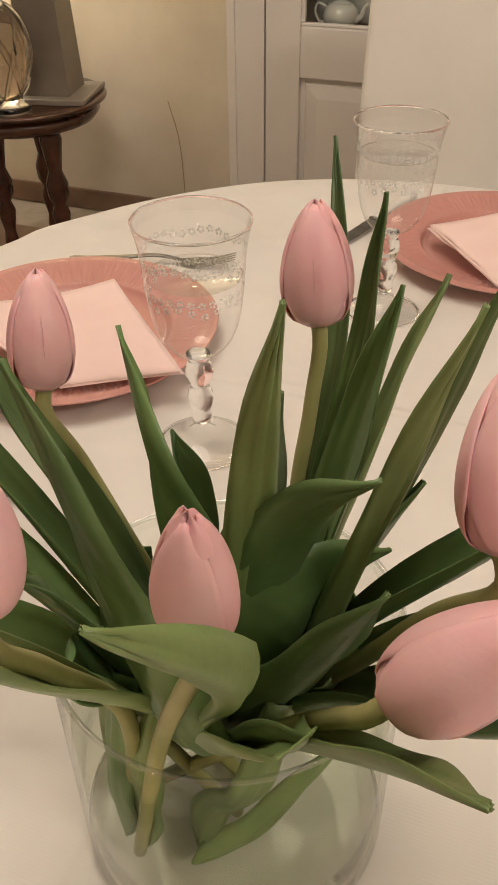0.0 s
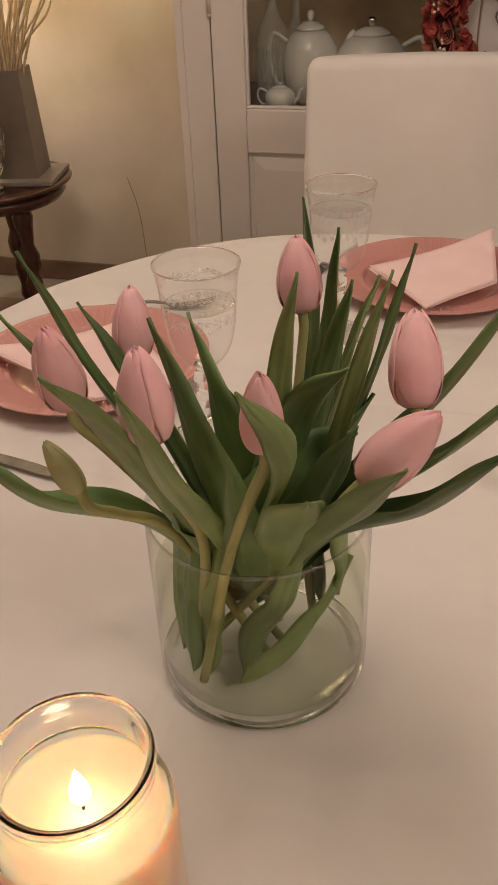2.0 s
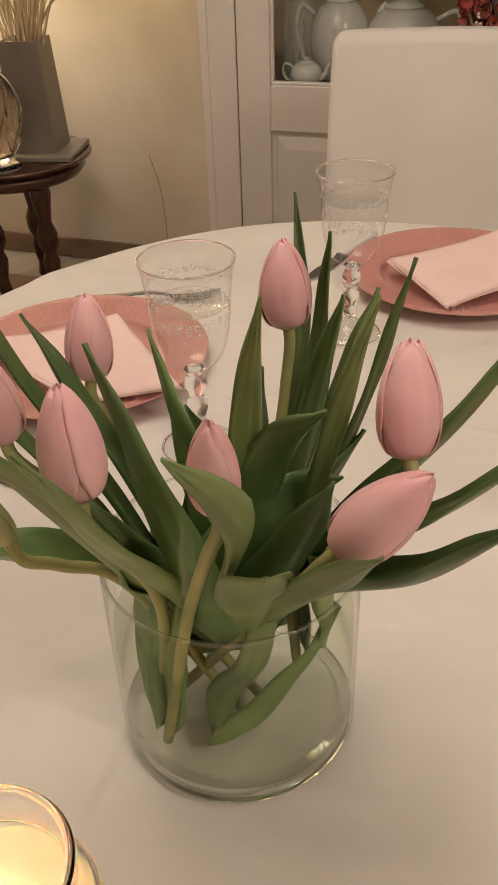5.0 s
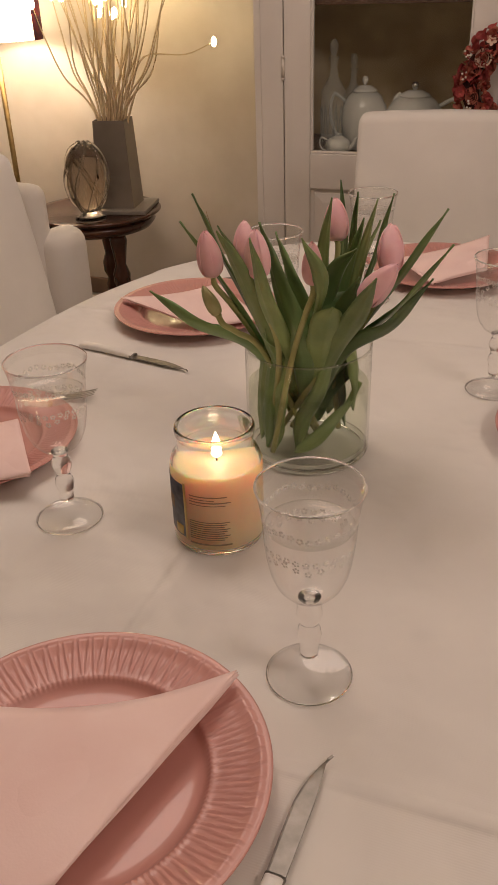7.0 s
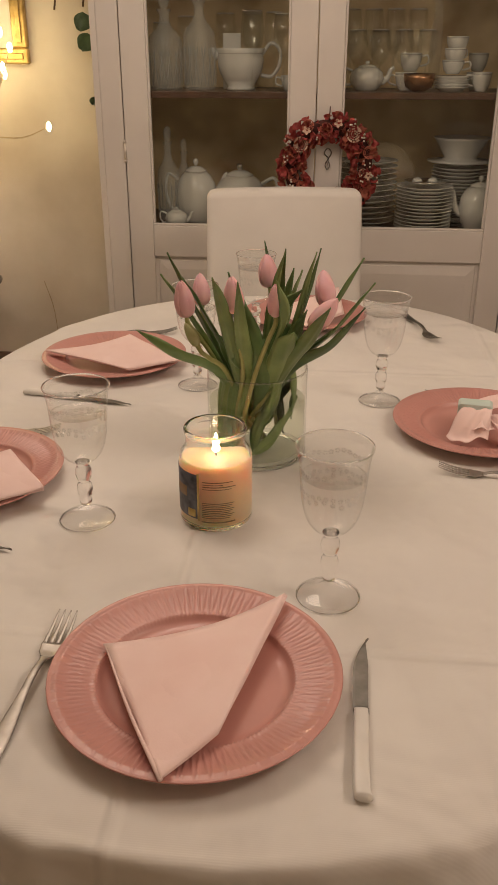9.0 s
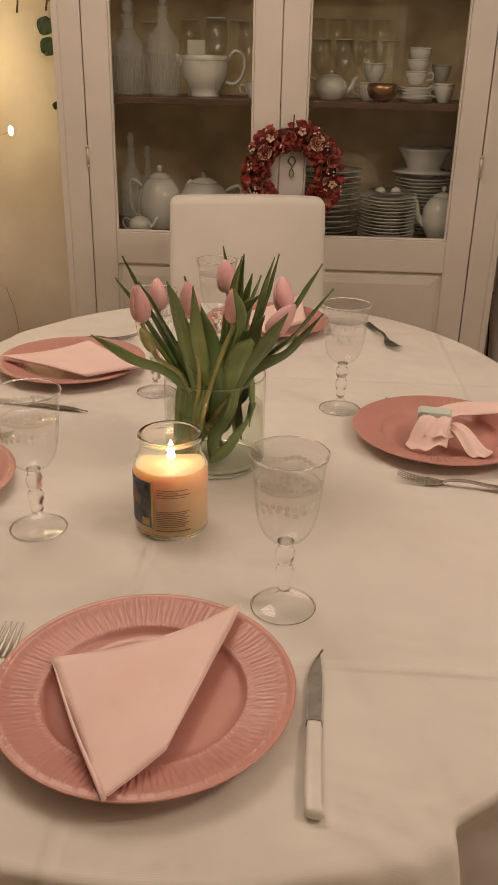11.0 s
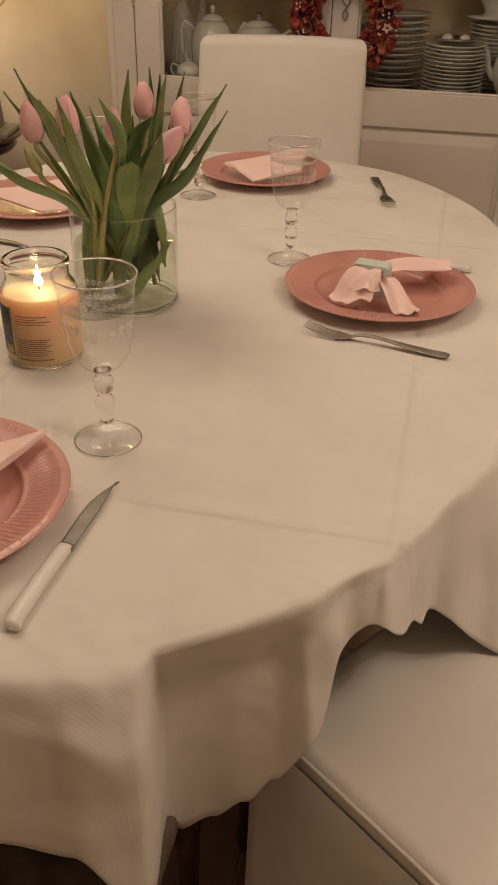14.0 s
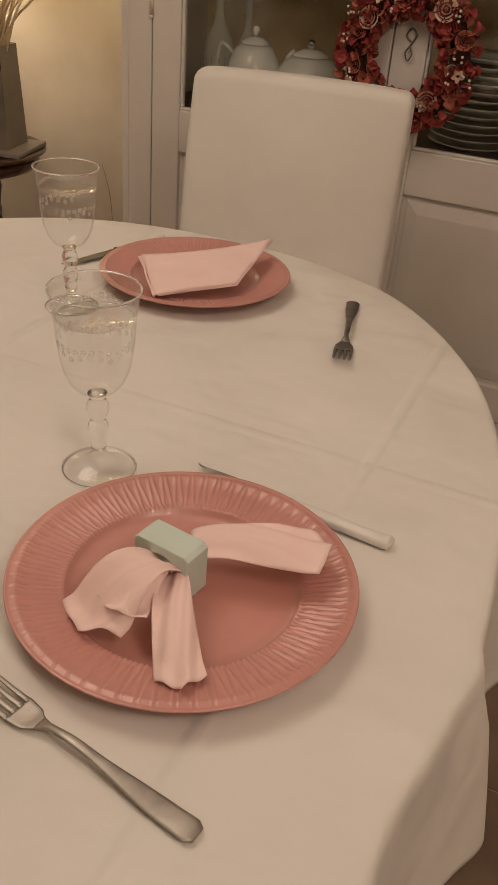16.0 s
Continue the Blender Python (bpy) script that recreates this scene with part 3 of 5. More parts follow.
stool = thing("dining_stool", (0.06, -0.62, 0), 0, "brown woven fabric stool tucked under the table", "stool", "chairs round the table")
bm = box(-0.22, -0.19, 0.39, 0.22, 0.19, 0.455, 0.025, 4)
part("seat", bm, M["brown_fabric"], stool)
part("stitching", tube([(-0.2, -0.172, 0.452), (0, -0.174, 0.454), (0.2, -0.172, 0.452)], 0.003, 6, 20), M["brown_fabric"], stool)
for sx in (-1, 1):
    for sy in (-1, 1):
        part("leg", lathe([(0.014, 0), (0.02, 0.2), (0.022, 0.4)], 12, m=Matrix.Translation((0.18 * sx, 0.15 * sy, 0))), M["mahogany"], stool)

arm = thing("armchair", (-1.49, 1.36, 0), -8, "white upholstered armchair with rounded arms by the side table", "armchair")
part("seat", box(-0.25, -0.3, 0.1, 0.25, 0.06, 0.40, 0.05, 4), M["slip"], arm)
part("backrest", box(-0.31, -0.12, 0.12, 0.315, -0.04, 0.78, 0.039, 5), M["slip"], arm)
for sx in (-1, 1):
    part("armrest", box(sx * 0.31 - 0.055, -0.1, 0.1, sx * 0.31 + 0.065, 0.06, 0.64, 0.055, 5), M["slip"], arm)
    for sy in (-0.26, 0.02):
        part("leg", box(sx * 0.2 - 0.02, sy - 0.02, 0, sx * 0.2 + 0.02, sy + 0.02, 0.12, 0.004), M["mahogany"], arm, smooth=False)

# ---------------------------------------------------------------- plates
def plate_mesh():
    seg = 576
    prof = [(0.0, 0.006), (0.05, 0.006), (0.088, 0.0062), (0.097, 0.0072), (0.1005, 0.0098), (0.1025, 0.0128), (0.1045, 0.0142), (0.107, 0.0146),
            (0.111, 0.0152), (0.117, 0.0163), (0.124, 0.0176), (0.131, 0.0189), (0.137, 0.0201), (0.142, 0.0212), (0.1455, 0.0219), (0.148, 0.0226), (0.1505, 0.0235), (0.1522, 0.0238), (0.153, 0.0228),
            (0.152, 0.0213), (0.147, 0.0192), (0.13, 0.0152), (0.11, 0.0105), (0.096, 0.003), (0.09, 0.0), (0.084, 0.0), (0.082, 0.0025), (0.0, 0.003)]
    bm = bmesh.new()
    rings = []
    for k, (r, z) in enumerate(prof):
        if r == 0:
            rings.append([bm.verts.new((0, 0, z))])
            continue
        row = []
        for i in range(seg):
            a = 2 * math.pi * i / seg
            dz = 0.0
            if 7 < k < 15:
                f = (r - 0.109) / (0.1465 - 0.109)
                f = max(0.0, min(1.0, f))
                c = abs(((a * 64 / (2 * math.pi)) % 1) - 0.5) * 2
                half = 0.28 + 0.55 * f
                edge = max(0.0, 1 - abs(c - half) / 0.17)
                cap = max(0.0, 1 - abs(f - 0.93) / 0.12) * (1 if c < half else 0)
                dz = 0.0034 * max(edge, cap) * min(1.0, f * 5 + 0.2)
            if k == 6:
                dz = 0.0009 * (1 + math.cos(a * 144))
            row.append(bm.verts.new((r * math.cos(a), r * math.sin(a), z + dz)))
        rings.append(row)
    for a, b in zip(rings, rings[1:]):
        for i in range(seg):
            j = (i + 1) % seg
            if len(a) == 1:
                bm.faces.new((a[0], b[i], b[j]))
            elif len(b) == 1:
                bm.faces.new((a[i], b[0], a[j]))
            else:
                bm.faces.new((a[i], b[i], b[j], a[j]))
    return bm


PL = "pink glazed stoneware charger plate with a fluted rim on the tablecloth"
first = tagged(finish("dinner_plate", plate_mesh(), M["plate"]), PL, "plate", "pink plates on the table")
first.matrix_basis = pose(-0.009, -0.545, TOP, 0, 0, 3)
for x, y, rz in ((-0.339, 0.444, 20), (-0.440, -0.116, 77), (0.057, 0.804, 145), (0.388, 0.153, 200)):
    copy_thing(first, pose(x, y, TOP, 0, 0, rz))

# ---------------------------------------------------------------- napkins
def napkin(corners, lift, label, layers=4, seed=1, sag=0.006):
    """A folded paper napkin: stacked thin sheets between four corners."""
    ob = thing("paper_napkin", (0, 0, 0), 0, label, "napkin", "pink napkins on the plates")
    rnd = random.Random(seed)
    a, b, c, d = (Vector(q) for q in corners)
    for k in range(layers):
        o = [Vector((rnd.uniform(-1, 1), rnd.uniform(-1, 1), 0)) * 0.0018 * (layers - 1 - k) for _ in range(4)]
        s1, s2 = rnd.uniform(0, 6), rnd.uniform(0, 6)

        def f(u, v, k=k, o=o, s1=s1, s2=s2):
            p = (a + o[0]).lerp(b + o[1], u).lerp((d + o[3]).lerp(c + o[2], u), v) + (d - a) * (0.07 * math.sin(math.pi * u) * (1 - v))
            z = p.z + k * 0.0009 + lift * math.sin(math.pi * u) * math.sin(math.pi * v) - sag * (4 * u * (1 - u)) * (1 - v) * 0.4
            z += 0.0012 * math.sin(9 * u + 5 * v + s1) * (v * (1 - v) * 4) + 0.0008 * math.sin(13 * v - 4 * u + s2)
            return Vector((p.x, p.y, z))

        part("fold", grid_sheet(f, 22, 16, thick=0.0006), M["napkin"], ob)
    e = [Vector(q) + Vector((0, 0, 0.0016)) for q in (a, d)]
    mid = e[0].lerp(e[1], 0.55) + Vector((-0.004, 0, 0.003))
    part("rolled_edge", tube([e[0], mid, e[1]], lambda t: 0.0009 + 0.0014 * t, 10, 16), M["napkin"], ob)
    return ob


Z = TOP + 0.027
NL = "pink paper napkin folded to a point on a pink plate"
napkin(((-0.112, -0.518, Z - 0.006), (0.077, -0.420, Z + 0.006), (0.027, -0.636, Z - 0.003), (-0.016, -0.700, Z)), 0.004, NL, 4, 1)
napkin(((-0.481, 0.415, Z + 0.004), (-0.318, 0.506, Z + 0.014), (-0.184, 0.377, Z + 0.004), (-0.281, 0.328, Z)), 0.008, NL, 4, 2)
napkin(((-0.53, -0.13, Z + 0.002), (-0.378, -0.078, Z + 0.008), (-0.289, -0.182, Z), (-0.352, -0.236, Z)), 0.006, NL, 4, 3)
napkin(((-0.034, 0.788, Z + 0.002), (0.136, 0.924, Z + 0.025), (0.150, 0.758, Z + 0.004), (0.064, 0.658, Z)), 0.006, NL, 5, 4)

# the knotted napkin in its ring
RC = Vector((0.375, 0.151, TOP + 0.006))
kn = thing("knotted_napkin", (0, 0, 0), 0, "pink paper napkin pulled through a square ring on a plate", "napkin", "pink napkins on the plates")


def lobe(name, start, end, w0, w1, h, twist, seed):
    rnd = random.Random(seed)
    s, e = Vector(start), Vector(end)
    d = (e - s)
    side = Vector((-d.y, d.x, 0)).normalized()
    ph = [rnd.uniform(0, 6) for _ in range(3)]

    def f(u, v):
        w = w0 + (w1 - w0) * (u ** 0.75)
        q = v * 2 - 1
        c = s + d * u + side * (q * w + 0.008 * math.sin(2.6 * u + ph[0]) * twist)
        fold = 0.36 * w * math.cos(q * 2.6 + ph[1] + 1.2 * u) * (0.55 + 0.45 * u) + 0.005 * math.sin(8 * u + 7 * q + ph[2])
        z = s.z + (e.z - s.z) * u + h * math.sin(math.pi * min(1, u * 1.15)) + fold * (0.45 if u > 0.05 else 0.3) + 0.004
        dd = d.normalized() * (0.014 * (1 - abs(q)) * u)
        c = c + dd
        return Vector((c.x, c.y, max(z, RC.z + 0.0035 + 0.0155 * max(0.0, (Vector((c.x - 0.388, c.y - 0.153)).length - 0.098) / 0.05))))

    return part(name, grid_sheet(f, 26, 22, thick=0.0007), M["napkin"], kn)


lobe("lobe", RC + Vector((0.0, -0.008, 0.024)), (0.356, 0.062, RC.z + 0.016), 0.014, 0.034, 0.030, 0.8, 3)
lobe("lobe", RC + Vector((0.012, -0.012, 0.024)), (0.442, 0.046, RC.z + 0.014), 0.011, 0.020, 0.016, 0.6, 5)
lobe("lobe", RC + Vector((0.008, 0.020, 0.024)), (0.484, 0.218, RC.z + 0.034), 0.020, 0.034, 0.008, 0.6, 8)
lobe("lobe", RC + Vector((0.006, -0.012, 0.028)), (0.374, 0.076, RC.z + 0.030), 0.012, 0.025, 0.016, 0.5, 17)
rg = thing("napkin_ring", (RC.x, RC.y, RC.z), -9, "pale mint painted square wooden napkin ring", "napkin ring")
bm = bmesh.new()
W, H_, D_ = 0.029, 0.050, 0.0145
prof_o, prof_i = [], []
for i in range(40):
    a = 2 * math.pi * (i + 0.5) / 40
    k = 1 / max(abs(math.cos(a)), abs(math.sin(a)))
    prof_o.append((W * math.cos(a) * k, H_ / 2 + H_ / 2 * math.sin(a) * k))
    prof_i.append((0.0185 * math.cos(a), H_ / 2 - 0.001 + 0.0165 * math.sin(a)))
vo = [[bm.verts.new((x, y, z)) for x, z in p] for p, y in ((prof_i, -D_), (prof_o, -D_), (prof_o, D_), (prof_i, D_))]
for a, b in ((0, 1), (1, 2), (2, 3), (3, 0)):
    for i in range(40):
        bm.faces.new((vo[a][i], vo[a][(i + 1) % 40], vo[b][(i + 1) % 40], vo[b][i]))
rb = part("ring_block", bm, M["ring"], rg, smooth=False)
bv = rb.modifiers.new("edge", "BEVEL")
bv.width, bv.segments, bv.limit_method, bv.angle_limit = 0.0012, 2, "ANGLE", radians(50)

# ---------------------------------------------------------------- cutlery
def strip(path, width, thick, n=28, bm=None, dish=0.0):
    """A flat bar along a path: width and thickness are functions of 0..1, in the local x and z."""
    bm = bm or bmesh.new()
    pts = smooth_path(path, n)
    rings = []
    for i, p in enumerate(pts):
        t = i / n
        w, h = width(t) / 2, thick(t) / 2
        ring = []
        for k in range(12):
            a = 2 * math.pi * k / 12
            cx, sx = math.cos(a), math.sin(a)
            x = math.copysign(abs(cx) ** 0.6, cx) * w
            z = math.copysign(abs(sx) ** 0.8, sx) * h + dish * (x / max(w, 1e-5)) ** 2 * w
            ring.append(bm.verts.new(p + Vector((x, 0, z))))
        rings.append(ring)
    for a, b in zip(rings, rings[1:]):
        for k in range(12):
            bm.faces.new((a[k], a[(k + 1) % 12], b[(k + 1) % 12], b[k]))
    bm.faces.new(rings[0])
    bm.faces.new(rings[-1])
    return bm


def lerp_table(rows):
    def f(t):
        for (a, x), (b, y) in zip(rows, rows[1:]):
            if t <= b:
                s = (t - a) / (b - a)
                s = s * s * (3 - 2 * s)
                return x + (y - x) * s
        return rows[-1][1]
    return f


def lay(ob, tip, end):
    """Lay a piece of cutlery, built along +y from its end at the origin to its tip."""
    d = Vector(tip) - Vector(end)
    ob.matrix_basis = Matrix.Translation((end[0], end[1], TOP)) @ Matrix.Rotation(math.atan2(d.y, d.x) - math.pi / 2, 4, "Z")
    return ob


def fork(tip, end, label, mat, length=0.208):
    f = thing("fork", (0, 0, 0), 0, label, "fork", "forks on the table")
    s = length / 0.208
    part("handle", strip([(0, 0, 0.004), (0, 0.03, 0.0042), (0, 0.07, 0.008), (0, 0.105, 0.0115), (0, 0.128, 0.0095), (0, 0.141, 0.005)],
                         lerp_table([(0, 0.012), (0.04, 0.019), (0.16, 0.018), (0.55, 0.008), (0.8, 0.0062), (1, 0.012)]), lerp_table([(0, 0.002), (0.1, 0.0026), (0.7, 0.0036), (1, 0.0022)])), mat, f)
    part("neck", strip([(0, 0.1405, 0.005), (0, 0.151, 0.0032), (0, 0.162, 0.004)], lerp_table([(0, 0.013), (0.45, 0.0225), (1, 0.0252)]), lambda t: 0.0019, 12, dish=0.1), mat, f)
    for k in range(4):
        x = (k - 1.5) * 0.0067
        part("tine", strip([(x, 0.1615, 0.0042), (x, 0.178, 0.0058), (x * 0.97, 0.195, 0.0095), (x * 0.95, 0.208, 0.0135)], lerp_table([(0, 0.0046), (0.7, 0.0036), (1, 0.0016)]), lerp_table([(0, 0.002), (1, 0.0012)]), 14), mat, f)
    lay(f, tip, end)
    f.scale = (s, s, s)
    return f


def knife(tip, end, label, mat):
    k = thing("knife", (0, 0, 0), 0, label, "knife", "knives on the table")
    part("handle", strip([(0.004, 0, 0.0062), (0.001, 0.012, 0.0066), (0, 0.05, 0.007), (0, 0.09, 0.0068), (0, 0.112, 0.006)],
                         lerp_table([(0, 0.011), (0.06, 0.0175), (0.25, 0.0165), (0.8, 0.0155), (1, 0.0155)]), lerp_table([(0, 0.006), (0.1, 0.011), (1, 0.0095)])), M["handle_white"], k, "white plastic handle")
    bm = bmesh.new()
    n = 26
    rows = []
    for i in range(n + 1):
        t = i / n
        y = 0.1105 + 0.1175 * t
        back = 0.0072 - 0.004 * max(0, t - 0.55) ** 1.4 * 3.0
        edge = -0.0075 - 0.0015 * math.sin(t * math.pi) + (0.0135 * max(0.0, (t - 0.5) / 0.5) ** 2.0)
        if t == 1:
            back = edge + 0.0006
        rows.append([bm.verts.new((x, y, z)) for x, z in ((back, 0.0067), (edge + 0.002, 0.0056), (edge, 0.0050), (edge + 0.002, 0.0046), (back, 0.0048))])
    for a, b in zip(rows, rows[1:]):
        for j in range(5):
            bm.faces.new((a[j], a[(j + 1) % 5], b[(j + 1) % 5], b[j]))
    bm.faces.new(rows[0])
    bm.faces.new(rows[-1])
    part("blade", bm, mat, k, "steel blade", smooth=False)
    part("bolster", strip([(0, 0.108, 0.006), (0, 0.114, 0.006)], lambda t: 0.0166, lambda t: 0.0085, 3), mat, k)
    return lay(k, tip, end)


fork((-0.174, -0.446), (-0.186, -0.676), "steel dinner fork beside the pink plate", M["matte_steel"], 0.227)
fork((0.292, -0.014), (0.508, -0.050), "steel dinner fork beside the plate with the ring", M["matte_steel"], 0.213)
fork((0.364, 0.640), (0.307, 0.866), "dark steel fork lying tines forward", M["dark_steel"], 0.233)
fork((-0.242, 0.665), (-0.44, 0.61), "steel dinner fork behind the flower vase", M["dark_steel"], 0.205)
fork((-0.342, 0.074), (-0.55, 0.03), "steel dinner fork by the glass", M["steel"], 0.21)
KL = "table knife with a white plastic handle and steel blade"
knife((0.166, -0.452), (0.159, -0.684), KL, M["dark_steel"])
knife((0.304, 0.326), (0.535, 0.300), KL, M["dark_steel"])
knife((-0.238, 0.203), (-0.470, 0.248), KL, M["dark_steel"])
knife((-0.291, -0.308), (-0.52, -0.322), KL, M["dark_steel"])
knife((-0.148, 0.733), (-0.085, 0.953), KL, M["dark_steel"])

# ---------------------------------------------------------------- goblets
def clear_part(name, bm, mat, parent, label=""):
    """A glass part that lets the lamps' light through."""
    ob = part(name, bm, mat, parent, label)
    ob.visible_shadow = False
    return ob


def goblet_water(place, level):
    """Water standing in a goblet's bowl up to a level."""
    wall = ((0.0343, 0.134), (0.0362, 0.150), (0.0374, 0.167), (0.0387, 0.182))
    r = next(r0 + (r1 - r0) * (level - z0) / (z1 - z0) for (r0, z0), (r1, z1) in zip(wall, wall[1:]) if z0 <= level <= z1)
    prof = [(r - 0.0016, level - 0.0006), (r, level + 0.0006), (r - 0.0010, level - 0.0002), (0.0, level - 0.0004)]
    w = tagged(finish("goblet_water", lathe(prof, 56, cap=False), M["goblet_water"]), "clear still water in a stemmed glass", "water", "water in the goblets")
    w.matrix_basis = pose(place[0], place[1], TOP + 0.0005)
    return w


def goblet():
    g = thing("water_goblet", (0, 0, 0), 0, "clear stemmed glass with an engraved floral band", "glass", "goblets on the table")
    outer = [(0.0, 0.0), (0.0375, 0.0), (0.0392, 0.0012), (0.0385, 0.0025), (0.030, 0.0052), (0.020, 0.009), (0.012, 0.0135), (0.0085, 0.019), (0.0078, 0.026), (0.0088, 0.031), (0.0076, 0.036),
             (0.0098, 0.042), (0.0112, 0.049), (0.0100, 0.056), (0.0074, 0.061), (0.0098, 0.066), (0.0118, 0.073), (0.0108, 0.080), (0.0080, 0.0855), (0.0092, 0.089), (0.0135, 0.0925),
             (0.0215, 0.098), (0.0285, 0.107), (0.0332, 0.119), (0.0362, 0.134), (0.0380, 0.150), (0.0392, 0.167), (0.0405, 0.182), (0.0425, 0.194), (0.0448, 0.2015), (0.0452, 0.2035), (0.0444, 0.2042)]
    inner = [(0.0433, 0.2025), (0.0412, 0.194), (0.0392, 0.182), (0.0379, 0.167), (0.0367, 0.150), (0.0348, 0.134), (0.0317, 0.119), (0.0268, 0.108), (0.0195, 0.1012), (0.010, 0.0975), (0.0, 0.0965)]
    foot = outer[:8] + [(0.0075, 0.020), (0.0, 0.0185)]
    part("foot", lathe(foot, 64, cap=False), M["clear"], g)
    part("foot_edge", lathe([(0.0372, 0.0004), (0.0392, 0.0006), (0.0396, 0.0016), (0.0376, 0.0028)], 56, cap=False), M["rim_glass"], g)
    part("stem", lathe([(0.0, 0.0192)] + outer[8:20] + [(0.010, 0.0912), (0.0, 0.0912)], 40, cap=False), M["crystal"], g, "knopped clear stem")
    part("bowl", lathe([(0.0, 0.0916)] + outer[20:] + inner[:2], 72, cap=False), M["clear"], g)
    part("rim", lathe([(0.0436, 0.2026), (0.0446, 0.2046), (0.0454, 0.2036), (0.0449, 0.2022)], 56, cap=False), M["rim_glass"], g)
    bm = bmesh.new()

    def rad(z):
        for (r0, z0), (r1, z1) in zip(outer[20:], outer[21:]):
            if z0 <= z <= z1:
                return r0 + (r1 - r0) * (z - z0) / (z1 - z0)
        return 0.04

    rnd = random.Random(4)
    for row, zc, amp, cnt in ((0, 0.178, 0.002, 34), (1, 0.1535, 0.001, 30), (2, 0.1465, 0.003, 24)):
        for i in range(cnt):
            a0 = 2 * math.pi * (i + 0.5 * (row % 2)) / cnt
            zz = zc + amp * math.sin(a0 * 6)
            for p in range(5):
                a = 2 * math.pi * p / 5 + i
                rr = 0.0022
                pts = []
                for q in range(6):
                    b = 2 * math.pi * q / 6
                    x = (rr * math.cos(a) + 0.0012 * math.cos(b)) / 0.04
                    z = zz + rr * math.sin(a) + 0.0012 * math.sin(b)
                    R = rad(z) + 0.00012
                    pts.append(bm.verts.new((R * math.cos(a0 + x), R * math.sin(a0 + x), z)))
                bm.faces.new(pts)
    part("engraving", bm, M["engraved"], g, "frosted engraved flower band")
    return g


g0 = goblet()
g0.matrix_basis = pose(0.127, -0.371, TOP + 0.0005)
goblet_water((0.127, -0.371), 0.166)
for x, y, rz, level in ((0.218, 0.278, 40, 0.174), (-0.050, 0.614, 85, 0.172), (-0.217, -0.216, 130, 0.165), (-0.141, 0.326, 200, 0.160)):
    copy_thing(g0, pose(x, y, TOP + 0.0005, 0, 0, rz))
    goblet_water((x, y), level)

# ---------------------------------------------------------------- candle
cn = thing("jar_candle", (-0.035, -0.188, TOP + 0.0005), 0, "burning cream candle in a clear glass jar with a label", "candle")
jar_o = [(0.0, 0.0), (0.044, 0.0), (0.0495, 0.002), (0.0515, 0.006), (0.0515, 0.09), (0.0508, 0.098), (0.048, 0.106), (0.0437, 0.112), (0.0418, 0.116), (0.0416, 0.129), (0.0428, 0.1315), (0.0438, 0.1345), (0.0437, 0.138), (0.0428, 0.1402), (0.0414, 0.1412)]
jar_i = [(0.0400, 0.1405), (0.0388, 0.1385), (0.0383, 0.131), (0.0386, 0.116), (0.041, 0.111), (0.0452, 0.1045), (0.0477, 0.0975), (0.0484, 0.09), (0.0484, 0.009), (0.046, 0.0065), (0.0, 0.0065)]
clear_part("jar", lathe(jar_o + jar_i, 80, cap=False), M["jar"], cn, "clear glass jar with a thick rim")
part("wax", lathe([(0.0, 0.0060), (0.0462, 0.0060), (0.0487, 0.010), (0.0487, 0.0895), (0.0479, 0.0970), (0.0466, 0.0990), (0.0445, 0.0982), (0.030, 0.0972), (0.0, 0.0968)], 64), M["wax"], cn, "cream wax, melted on top")
part("wick", tube([(0.001, 0, 0.0965), (0.0005, 0.0005, 0.104), (0.002, 0.0, 0.110)], 0.0009, 6, 8), M["wick"], cn, "black burnt wick")
part("flame", lathe([(0.0, 0.103), (0.0038, 0.1055), (0.0058, 0.110), (0.0052, 0.116), (0.0028, 0.1235), (0.0, 0.131)], 16, m=Matrix.Translation((0.001, 0, 0))), M["flame"], cn, "yellow candle flame")


def on_jar(name, a0, a1, z0, z1, off, mat, label=""):
    R = 0.0515 + off
    n = max(4, int(abs(a1 - a0) / 0.06))

    def f(u, v):
        a = a0 + (a1 - a0) * u
        return Vector((R * math.cos(a), R * math.sin(a), z0 + (z1 - z0) * v))

    return part(name, grid_sheet(f, n, 2, thick=0.0001), mat, cn, label)


A1 = radians(-112)
on_jar("label", A1 - 1.25, A1, 0.02, 0.088, 0.0004, M["label_dark"], "dark picture label")
on_jar("label_edge", A1 - 0.002, A1 + 0.06, 0.018, 0.09, 0.0005, M["label_gold"], "gold label edge")
on_jar("label_mark", A1 - 0.32, A1 - 0.06, 0.022, 0.034, 0.0007, M["label_gold"], "round gold mark")
on_jar("label_mark", A1 - 0.9, A1 - 0.35, 0.05, 0.066, 0.0007, M["label_text"])
for z, w, h in ((0.078, 0.82, 0.0013), (0.0745, 0.55, 0.0009), (0.071, 0.9, 0.0013), (0.0675, 0.78, 0.0009)):
    on_jar("print_line", A1 + 0.16, A1 + 0.16 + w, z, z + h, 0.0005, M["label_text"])
for k in range(9):
    on_jar("print_line", A1 + 0.14, A1 + 1.02 - 0.06 * (k % 3), 0.046 - 0.0028 * k, 0.0471 - 0.0028 * k, 0.0005, M["label_text"])
on_jar("print_line", A1 + 0.12, A1 + 1.05, 0.0165, 0.0185, 0.0005, M["label_text"])

